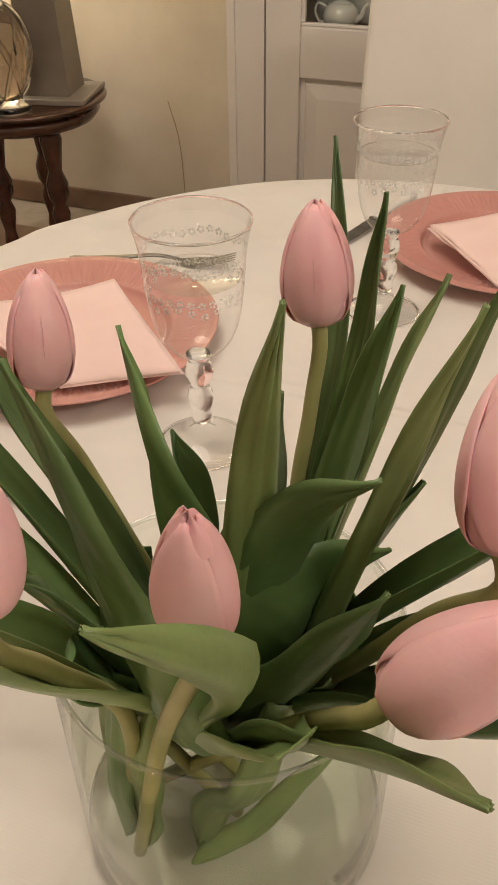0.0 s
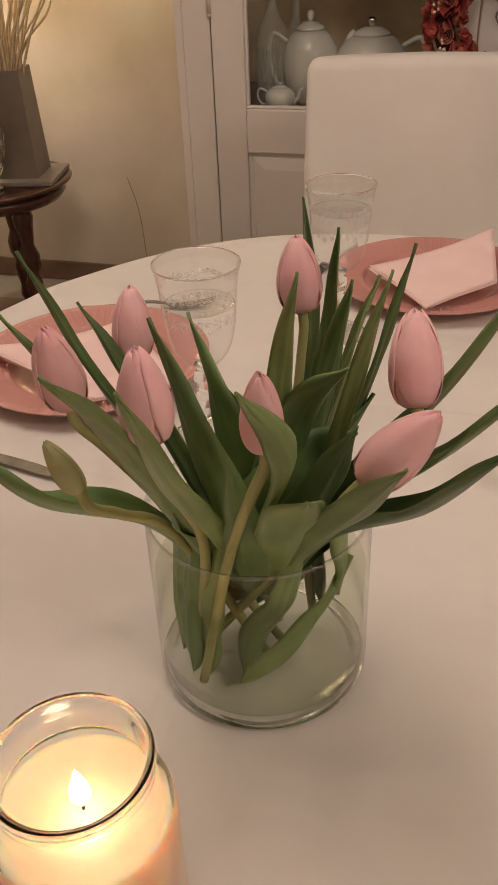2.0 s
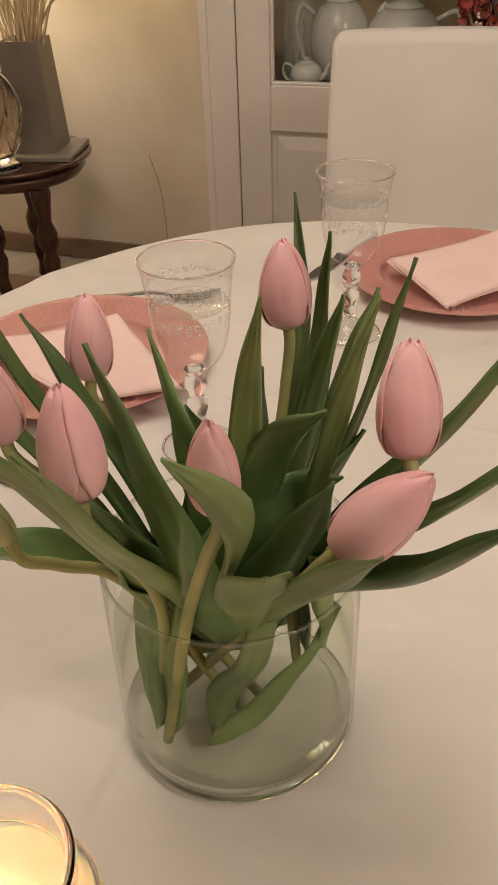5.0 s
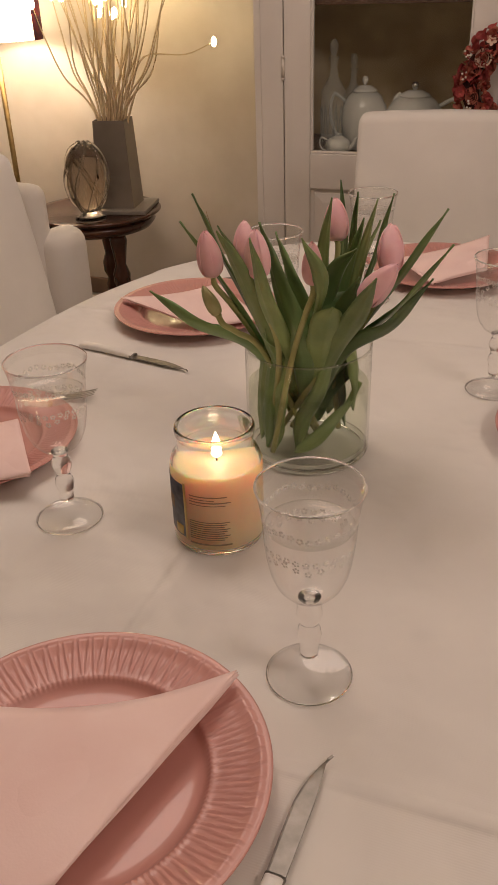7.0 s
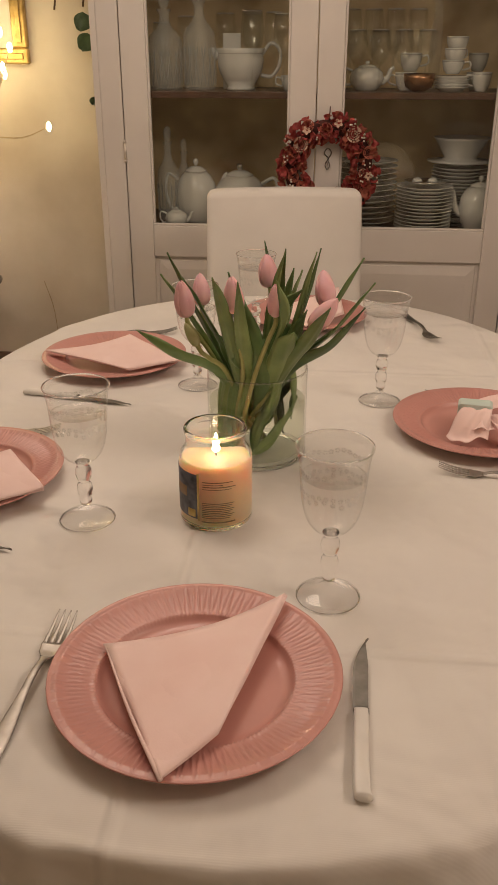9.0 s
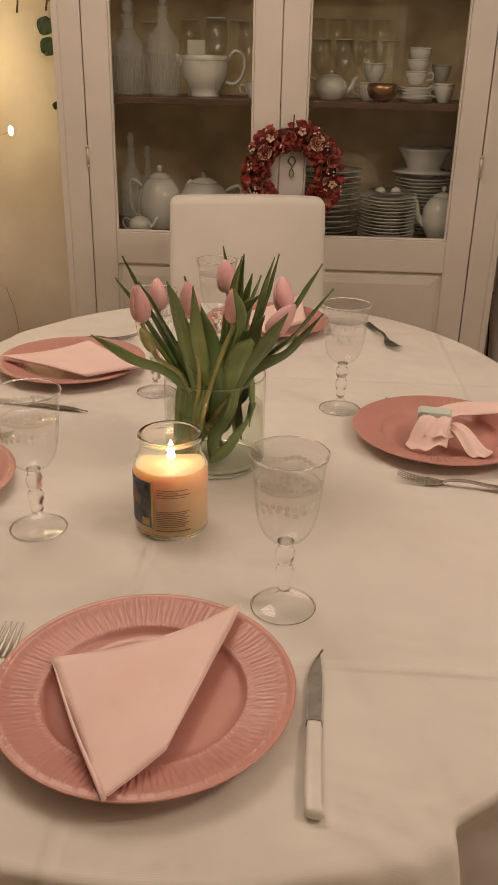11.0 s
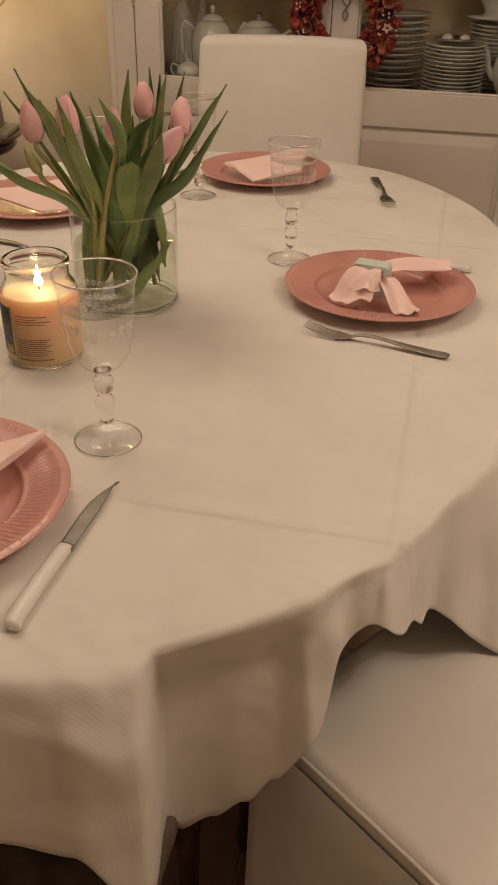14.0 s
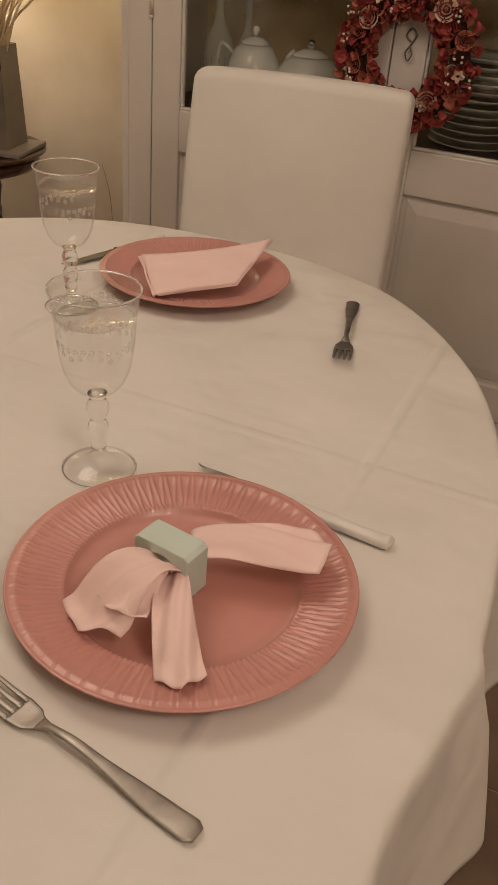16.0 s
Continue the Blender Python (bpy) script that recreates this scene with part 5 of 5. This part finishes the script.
def decanter(place, r, h, label):
    t = thing("decanter", place, 0, label, "decanter", "decanters in the cabinet")
    bm = lathe([(0, 0), (r * 0.86, 0), (r * 0.92, h * 0.02), (r, h * 0.45), (r * 0.95, h * 0.56), (r * 0.4, h * 0.68), (r * 0.28, h * 0.74), (r * 0.28, h * 0.82), (r * 0.42, h * 0.84), (r * 0.42, h * 0.86), (r * 0.2, h * 0.86)], 28)
    part("bottle", bm, M["crystal_far"], t)
    part("stopper", lathe([(0.004, h * 0.86), (r * 0.22, h * 0.88), (r * 0.36, h * 0.95), (r * 0.25, h * 1.0), (0, h * 1.02)], 12), M["crystal_far"], t, smooth=False)
    bm = bmesh.new()
    for k in range(14):
        a = 2 * math.pi * k / 14
        tube([(r * 0.97 * math.cos(a), r * 0.97 * math.sin(a), h * 0.05), (r * 1.005 * math.cos(a + 0.25), r * 1.005 * math.sin(a + 0.25), h * 0.42)], 0.0022, 6, None, bm)
    part("cut_flutes", bm, M["crystal_far"], t)
    return t


M["crystal_far"] = surface("pressed_glass", (0.56, 0.58, 0.55), (0.78, 0.80, 0.77), 0.15, 70, 0.6, 140)
M["crystal_far"].node_tree.nodes["Principled BSDF"].inputs["Alpha"].default_value = 0.26
YI = CY + 0.15
decanter((-0.505, YI + 0.02, S1), 0.042, 0.34, "cut glass decanter with a ball stopper")
decanter((-0.462, YI + 0.12, S1), 0.036, 0.29, "slender glass decanter at the back of the shelf")
teapot((-0.465, YI - 0.06, S1), 0.042, 0.062, "small round white china sugar pot", 0)
teapot((-0.405, YI + 0.05, S1), 0.078, 0.205, "tall white china coffee pot with a looped handle", 0)
teapot((-0.24, YI + 0.06, S1), 0.098, 0.19, "large white china tureen with a metal knob", 180, "silver")
cup((-0.12, YI - 0.03, S1), 0.034, 0.06, 20)
ware("sugar_bowl", [(0, 0), (0.03, 0), (0.05, 0.05), (0.046, 0.09), (0.03, 0.105), (0.008, 0.115), (0.012, 0.13), (0, 0.138)], (-0.08, YI + 0.1, S1), "white china lidded bowl", category="bowl")
# right, lower shelf
up = thing("plate_rack", (0.235, YI + 0.1, S1), 0, "row of white plates and a glass platter standing upright", "plates", "plate stacks in the cabinet")
me = None
for k in range(12):
    if me is None:
        ob = part("plate", lathe(plate_profile(0.115), 44), M["china"], up)
        me = ob.data
    else:
        ob = new("plate", me)
        ob.parent = up
    ob.matrix_basis = Matrix.Translation((0.0 + 0.001 * (k % 2), -0.01, 0.001 + k * 0.0195))
pf = part("platter", lathe(plate_profile(0.135), 56), M["thin"], up, "large clear glass platter")
pf.matrix_basis = Matrix.Translation((0.055, 0.085, 0.150)) @ Matrix.Rotation(radians(82), 4, "X")
stack((0.445, YI - 0.02, S1), 0.103, 13, 0.0118, "tall stack of silver-rimmed white china plates", 3)
bw = thing("butter_dish", (0.445, YI - 0.02, S1 + 0.162), 0, "small silver dish with white shells on the plates", "dish")
part("dish", lathe([(0, 0), (0.04, 0.0), (0.075, 0.008), (0.077, 0.011), (0.04, 0.004), (0, 0.004)], 32), M["silver"], bw)
for dx in (-0.03, 0.025):
    part("shell", lathe([(0, 0), (0.02, 0.002), (0.014, 0.012), (0.0, 0.018)], 10, m=Matrix.Translation((dx, 0, 0.005))), M["china"], bw)
stack((0.59, YI + 0.16, S1), 0.105, 16, 0.0125, "stack of white china soup plates at the back", 7)
ware("serving_bowl", [(0, 0), (0.05, 0), (0.06, 0.012), (0.12, 0.014), (0.122, 0.018), (0.07, 0.02), (0.06, 0.03), (0.095, 0.09), (0.105, 0.1), (0.102, 0.101), (0.09, 0.09), (0.05, 0.03), (0, 0.028)], (0.585, YI + 0.16, S1 + 0.207), "white china serving bowl on a plate stack", category="bowl")
teapot((0.645, YI - 0.01, S1), 0.072, 0.17, "round white china teapot with a short spout", 180)
# upper shelf
decanter((-0.50, YI + 0.02, S2), 0.062, 0.30, "square cut glass decanter on the upper shelf")
decanter((-0.375, YI + 0.01, S2), 0.058, 0.33, "broad cut glass decanter on the upper shelf")
def jug(place, r, h, label):
    """An open pouring jug: flared body on a foot, a lip and a high looped handle."""
    t = thing("china_jug", place, 0, label, "jug")
    part("body", lathe([(0, 0), (r * 0.58, 0), (r * 0.6, h * 0.05), (r * 0.54, h * 0.09), (r * 0.72, h * 0.24), (r * 0.92, h * 0.5), (r * 0.97, h * 0.72), (r * 0.93, h * 0.88), (r * 1.02, h), (r * 0.98, h), (r * 0.89, h * 0.88), (r * 0.93, h * 0.72), (r * 0.85, h * 0.5), (r * 0.6, h * 0.2), (0, h * 0.14)], 44), M["china"], t)
    part("lip", tube([(-r * 0.9, 0, h * 0.80), (-r * 1.12, 0, h * 0.93), (-r * 1.26, 0, h * 1.0)], lambda q: r * (0.2 - 0.12 * q), 12, 12), M["china"], t)
    part("handle", tube([(r * 0.9, 0, h * 0.86), (r * 1.25, 0, h * 1.12), (r * 1.62, 0, h * 0.98), (r * 1.62, 0, h * 0.62), (r * 1.3, 0, h * 0.34), (r * 0.85, 0, h * 0.36)], r * 0.075, 10, 28), M["china"], t)
    part("band", lathe([(r * 0.925, h * 0.865), (r * 0.94, h * 0.87), (r * 0.94, h * 0.89), (r * 0.925, h * 0.895)], 44, cap=False), M["china_rim"], t)
    return t


jug((-0.232, YI + 0.03, S2), 0.085, 0.135, "large white china jug with a looped handle")
cd = thing("card_box", (-0.275, YI + 0.13, S2), 8, "small white card box behind the jug", "box")
part("carton", box(-0.032, -0.02, 0.0, 0.032, 0.02, 0.185, 0.002), M["china"], cd, smooth=False)
for x, y, h, r in ((-0.185, -0.03, 0.25, 0.040), (-0.115, 0.08, 0.25, 0.038), (-0.075, -0.05, 0.24, 0.036), (-0.44, 0.14, 0.24, 0.036), (-0.30, 0.16, 0.25, 0.038), (-0.20, 0.17, 0.25, 0.038), (-0.535, 0.15, 0.22, 0.034)):
    goblet_far((x, YI + y, S2), h, r)
cup((-0.055, YI - 0.02, S2), 0.03, 0.05, 180)
for x in (0.155, 0.232, 0.309, 0.386):
    goblet_far((x, YI + 0.12, S2), 0.26, 0.036)
    goblet_far((x + 0.02, YI - 0.07, S2), 0.19, 0.034)
teapot((0.215, YI + 0.03, S2), 0.06, 0.085, "low white china sugar pot between stemmed glasses", 0)
cup((0.352, YI + 0.04, S2), 0.038, 0.06, 180)
cup((0.365, YI + 0.04, S2 + 0.062), 0.038, 0.06, 0)
bowl = ware("lustre_bowl", [(0, 0), (0.02, 0), (0.045, 0.015), (0.054, 0.04), (0.052, 0.058), (0.05, 0.058), (0.05, 0.04), (0.04, 0.018), (0, 0.006)], (0.39, YI - 0.06, S2), "small copper lustre bowl filled with white pieces", "copper", "bowl")
part("filling", lathe([(0, 0.03), (0.045, 0.032), (0.03, 0.05), (0.012, 0.056), (0, 0.05)], 14), M["china"], bowl)
stack((0.505, YI - 0.01, S2), 0.062, 5, 0.0085, "small stack of white china saucers", 9)
for k in range(3):
    cup((0.505 + 0.004 * k, YI - 0.01, S2 + 0.055 + 0.036 * k), 0.037, 0.045, 40 * k)
cup((0.605, YI - 0.02, S2), 0.033, 0.062, 180, "white china coffee cup with a silver band")
cup((0.60, YI + 0.08, S2), 0.034, 0.06, 20)
cup((0.602, YI + 0.08, S2 + 0.062), 0.034, 0.06, 70)
part("glass_body", lathe([(0, 0), (0.02, 0), (0.022, 0.2), (0.014, 0.24), (0.014, 0.3), (0.0, 0.3)], 20), M["thin"], thing("bottle", (0.455, YI + 0.12, S2), 0, "tall clear glass bottle in the cabinet", "bottle"))

# ---------------------------------------------------------------- side table corner
ST = Vector((-1.525, 2.10, 0))
SZ = 0.485
stb = thing("side_table", ST, 0, "round dark mahogany pedestal side table with a moulded edge", "side table")
part("tabletop", lathe([(0, SZ - 0.026), (0.225, SZ - 0.026), (0.245, SZ - 0.022), (0.252, SZ - 0.014), (0.262, SZ - 0.010), (0.264, SZ - 0.004), (0.258, SZ), (0.225, SZ), (0.222, SZ - 0.002), (0, SZ - 0.002)], 64), M["mahogany"], stb)
part("apron", lathe([(0.21, SZ - 0.026), (0.232, SZ - 0.028), (0.238, SZ - 0.045), (0.222, SZ - 0.066), (0.19, SZ - 0.078), (0.0, SZ - 0.078)], 64, cap=False), M["mahogany"], stb)
for k in range(3):
    a = radians(-18 + 120 * k)
    m = Matrix.Translation((0.11 * math.cos(a), 0.11 * math.sin(a), 0))
    part("leg", lathe([(0.016, 0), (0.024, 0.02), (0.018, 0.06), (0.026, 0.10), (0.030, 0.13), (0.02, 0.16), (0.034, 0.19), (0.036, 0.23), (0.022, 0.27), (0.03, 0.33), (0.036, 0.37), (0.026, SZ - 0.077)], 24, m=m), M["mahogany"], stb)
pv = thing("branch_vase", (-1.425, 2.13, SZ), 12, "tall tapered taupe vase on a stone slab with lit branches", "vase")
part("slab", box(-0.13, -0.115, 0.0, 0.13, 0.115, 0.016, 0.003), M["stone"], pv, "pale grey stone slab", smooth=False)
bm = bmesh.new()
w0, w1, hh = 0.075, 0.062, 0.345
lo = [bm.verts.new((x * w0, y * w0, 0.016)) for x, y in ((-1, -1), (1, -1), (1, 1), (-1, 1))]
hi = [bm.verts.new((x * w1, y * w1, hh)) for x, y in ((-1, -1), (1, -1), (1, 1), (-1, 1))]
hi2 = [bm.verts.new((x * (w1 - 0.006), y * (w1 - 0.006), hh)) for x, y in ((-1, -1), (1, -1), (1, 1), (-1, 1))]
dn = [bm.verts.new((x * (w1 - 0.006), y * (w1 - 0.006), hh - 0.12)) for x, y in ((-1, -1), (1, -1), (1, 1), (-1, 1))]
for a, b in ((lo, hi), (hi, hi2), (hi2, dn)):
    for k in range(4):
        bm.faces.new((a[k], a[(k + 1) % 4], b[(k + 1) % 4], b[k]))
bm.faces.new(lo)
bm.faces.new(dn)
part("vase_body", bm, M["pewter"], pv, smooth=False)
br = thing("lit_branches", (-1.425, 2.13, SZ + 0.23), 0, "bunch of pale twigs with small warm lights at the tips", "branches")
rb_ = random.Random(21)
ends = [(0.40, 0.10, 0.375)]
for k in range(42):
    a = rb_.uniform(0, 2 * math.pi)
    rr = rb_.uniform(0.05, 0.36)
    ends.append((rr * math.cos(a), 0.45 * rr * math.sin(a), rb_.uniform(0.46, 0.76) - 0.35 * max(0.0, rr - 0.25)))
for k, e in enumerate(ends):
    e = Vector(e)
    b = Vector((rb_.uniform(-0.03, 0.03), rb_.uniform(-0.03, 0.03), 0))
    mid = b.lerp(e, 0.45) + Vector((rb_.uniform(-0.04, 0.04) + e.x * 0.14, rb_.uniform(-0.02, 0.02), 0.03))
    if k == 0:
        mid = Vector((0.14, 0.04, 0.33))
    m2 = mid.lerp(e, 0.55) + Vector((rb_.uniform(-0.02, 0.02), 0, rb_.uniform(-0.02, 0.03)))
    part("twig", tube([b, b.lerp(mid, 0.5) + Vector((0, 0, 0.04)), mid, m2, e], lambda s: 0.0046 - 0.0028 * s, 6, 20), M["twig"], br)
    part("led_bulb", lathe([(0, -0.018), (0.007, -0.014), (0.0105, 0.0), (0.0085, 0.012), (0.0, 0.02)], 10, m=Matrix.Translation(e)), M["bulb"], br, "glowing warm bulb")
owl = thing("glass_ornament", (-1.46, 1.945, SZ), 35, "smoked brown glass ornament with twisted clear ribs", "ornament")
bm = lathe([(0, 0.03), (0.036, 0.03), (0.062, 0.07), (0.078, 0.13), (0.080, 0.18), (0.068, 0.235), (0.042, 0.272), (0.0, 0.288)], 40)
bmesh.ops.scale(bm, vec=(1, 0.72, 1), verts=bm.verts)
part("body", bm, M["amber"], owl)
for k in range(7):
    a = 2 * math.pi * k / 7
    ring = [(0.034, 0.035), (0.066, 0.075), (0.082, 0.14), (0.079, 0.20), (0.055, 0.258), (0.018, 0.288)]
    part("rib", tube([(r * math.cos(a + 0.28 * i), 0.74 * r * math.sin(a + 0.28 * i), z) for i, (r, z) in enumerate(ring)], 0.007, 8, 24), M["jar"], owl, "twisted clear glass rib")
part("foot", lathe([(0, 0), (0.06, 0), (0.062, 0.008), (0.045, 0.02), (0.036, 0.034), (0, 0.034)], 28), M["jar"], owl, "clear glass foot")

fl = thing("floor_lamp", (-1.93, 2.16, 0), 0, "floor lamp with a glowing pale shade and plaid edge", "lamp")
part("base", lathe([(0, 0), (0.13, 0), (0.13, 0.012), (0.03, 0.025), (0.012, 0.05), (0, 0.05)], 32), M["brass"], fl)
part("pole", lathe([(0.011, 0.045), (0.011, 1.16), (0.0, 1.16)], 16), M["brass"], fl)
part("shade", lathe([(0.185, 1.105), (0.185, 1.42), (0.183, 1.42), (0.183, 1.105)], 40, cap=False), M["shade"], fl, "glowing pale fabric shade")
part("trim", grid_sheet(lambda u, v: Vector((0.188 * math.cos(-0.03 + 0.75 * u), 0.188 * math.sin(-0.03 + 0.75 * u), 1.104 + 0.317 * v)), 12, 2, thick=0.001), M["plaid"], fl, "dark red plaid ribbon")

pf = thing("picture_frame", (-1.435, Y1, 1.60), 0, "gilt framed picture with a pale mat on the wall", "picture")
for x0, z0, x1, z1 in ((-0.3, -0.285, 0.3, -0.225), (-0.3, 0.225, 0.3, 0.285), (-0.3, -0.2246, -0.24, 0.2246), (0.24, -0.2246, 0.3, 0.2246)):
    part("frame_bar", box(x0, -0.035, z0, x1, -0.001, z1, 0.008, 3), M["gold"], pf, smooth=False)
    part("frame_bead", box(x0 + 0.018, -0.042, z0 + 0.018, x1 - 0.018, -0.036, z1 - 0.018, 0.003), M["gold"], pf, smooth=False)
part("mat", box(-0.24, -0.012, -0.225, 0.24, -0.002, 0.225), M["mat"], pf, smooth=False)
part("print", box(-0.17, -0.0145, -0.155, 0.17, -0.0125, 0.155), M["picture"], pf, smooth=False)

M["twig_dark"] = surface("dry_brown_sprig", (0.06, 0.03, 0.015), (0.11, 0.06, 0.03), 0.8, 40, 0.2, 200)
iv = thing("ivy_garland", (-0.848, 2.36, 1.36), 0, "dark trailing ivy sprig hanging beside the cabinet", "plant")
part("vine", tube([(0, 0.03, 0.5), (0.01, 0.0, 0.25), (-0.01, 0.01, 0.05), (0.015, 0.0, -0.12), (0.01, 0.01, -0.2)], 0.0025, 6, 24), M["ivy"], iv)
ri = random.Random(3)
for k, z in enumerate((0.33, 0.25, 0.135, 0.06, -0.12, -0.165)):
    s = 0.048 if k < 4 else 0.022
    m = Matrix.Translation((ri.uniform(-0.025, 0.025), -0.012, z)) @ Matrix.Rotation(ri.uniform(-0.7, 0.7), 4, "Y") @ Matrix.Rotation(ri.uniform(-0.4, 0.4), 4, "X")
    part("leaf", grid_sheet(lambda u, v: m @ Vector(((v - 0.5) * s * 1.5 * math.sin(math.pi * min(1, 0.12 + 0.8 * u)), 0.006 * math.cos(6 * (v - 0.5)), -u * s * 1.4)), 5, 4, thick=0.0008), M["ivy"], iv)

for x, z in ((-1.02, 1.56), (-0.905, 1.57)):
    part("sprig", tube([(x + 0.862, 0.02, z - 1.36 + 0.12), (x + 0.852, 0.0, z - 1.36 + 0.04), (x + 0.872, 0.0, z - 1.36), (x + 0.867, -0.004, z - 1.36 - 0.05)], 0.004, 6, 12), M["twig_dark"], iv, "dry brown sprig")

tv_ = thing("television", (1.17, 1.90, 0.0), -8, "small television with a white frame and black screen", "television")
part("casing", box(-0.32, 0.0, 0.745, 0.32, 0.045, 1.085, 0.006), M["paint"], tv_, "white casing", smooth=False)
part("screen", box(-0.28, -0.003, 0.79, 0.28, 0.001, 1.05), M["screen"], tv_, "black glass screen", smooth=False)
part("stand", box(-0.12, -0.03, 0.7055, 0.12, 0.08, 0.718, 0.004), M["paint"], tv_, smooth=False)
part("neck", box(-0.03, 0.01, 0.7175, 0.03, 0.035, 0.75, 0.003), M["paint"], tv_, smooth=False)
co = thing("console_table", (1.33, 1.96, 0), 0, "white painted console table with curved cabriole legs", "console table")
part("tabletop", box(-0.43, -0.2, 0.675, 0.43, 0.2, 0.705, 0.01, 3), M["paint"], co, smooth=False)
part("apron", box(-0.40, -0.175, 0.58, 0.40, 0.175, 0.676, 0.006), M["paint"], co, smooth=False)
for sx in (-1, 1):
    for sy in (-1, 1):
        x, y = 0.375 * sx, 0.15 * sy
        part("leg", tube([(x, y, 0.6), (x + 0.02 * sx, y + 0.01 * sy, 0.5), (x + 0.012 * sx, y, 0.35), (x - 0.012 * sx, y, 0.2), (x + 0.0 * sx, y, 0.06), (x + 0.03 * sx, y, 0.0)], lambda s: 0.036 - 0.02 * s, 12, 24), M["paint"], co)
part("cable", tube([(0.93, 2.25, 0.69), (0.88, 2.2, 0.66), (0.9, 2.2, 0.45), (0.93, 2.2, 0.42), (0.95, 2.22, 0.46), (0.93, 2.24, 0.5), (0.96, 2.3, 0.2), (0.97, 2.36, 0.006)], 0.004, 6, 40), M["cable"], thing("power_cable", (0, 0, 0), 0, "black power cable looping down behind the console", "cable"))
part("wire", tube([(-1.17, 2.404, 0.42), (-1.14, 2.408, 0.3), (-1.13, 2.41, 0.15), (-1.12, 2.39, 0.003)], 0.0012, 6, 20), M["brass"], thing("lamp_wire", (0, 0, 0), 0, "thin brown lamp wire running down the wall", "cable"))

# ---------------------------------------------------------------- ceiling lamp
cl = thing("ceiling_lamp", (LAMP.x, LAMP.y, CEIL), 0, "four-armed brass ceiling lamp with small bulbs", "lamp")
dz = LAMP.z - CEIL
part("canopy", lathe([(0, 0), (0.06, 0), (0.055, -0.02), (0.01, -0.035), (0, -0.035)], 28), M["brass"], cl)
part("rod", lathe([(0.007, -0.03), (0.007, dz - 0.02), (0.03, dz - 0.03), (0, dz - 0.05)], 14), M["brass"], cl)
for k in range(4):
    a = math.radians(45 + 90 * k)
    c, s = math.cos(a), math.sin(a)
    part("arm", tube([(0.01 * c, 0.01 * s, dz - 0.02), (0.09 * c, 0.09 * s, dz - 0.03), (0.17 * c, 0.17 * s, dz + 0.0)], 0.006, 8, 16), M["brass"], cl)
    part("socket", lathe([(0.014, 0.0), (0.018, -0.012), (0.012, -0.02), (0, -0.02)], 14, m=Matrix.Translation((0.17 * c, 0.17 * s, dz + 0.004))), M["brass"], cl)

# Added brass plate out of view, only to carry the overhead fill light.
dm = thing("dome_lamp", (-0.45, 0.42, CEIL), 0, "unseen flush ceiling plate added above the fill light over the dining table", "lamp")
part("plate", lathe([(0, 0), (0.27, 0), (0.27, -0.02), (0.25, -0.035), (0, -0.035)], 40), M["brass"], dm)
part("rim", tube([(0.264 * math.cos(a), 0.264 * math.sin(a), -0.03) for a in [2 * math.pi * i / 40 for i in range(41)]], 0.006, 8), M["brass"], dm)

# ---------------------------------------------------------------- floor tiles, last
me = None
T = 0.3
for i in range(18):
    for j in range(17):
        x, y = X0 + T * (i + 0.5), Y0 + T * (j + 0.5)
        if x > X1 - 0.1 or y > Y1 - 0.1:
            continue
        if me is None:
            ob = part("tile", box(-T / 2 + 0.002, -T / 2 + 0.002, -0.006, T / 2 - 0.002, T / 2 - 0.002, 0.0, 0.0015, 1), M["tile"], floor, smooth=False)
            me = ob.data
        else:
            ob = new("tile", me)
            ob.parent = floor
        ob.location = (x, y, 0)
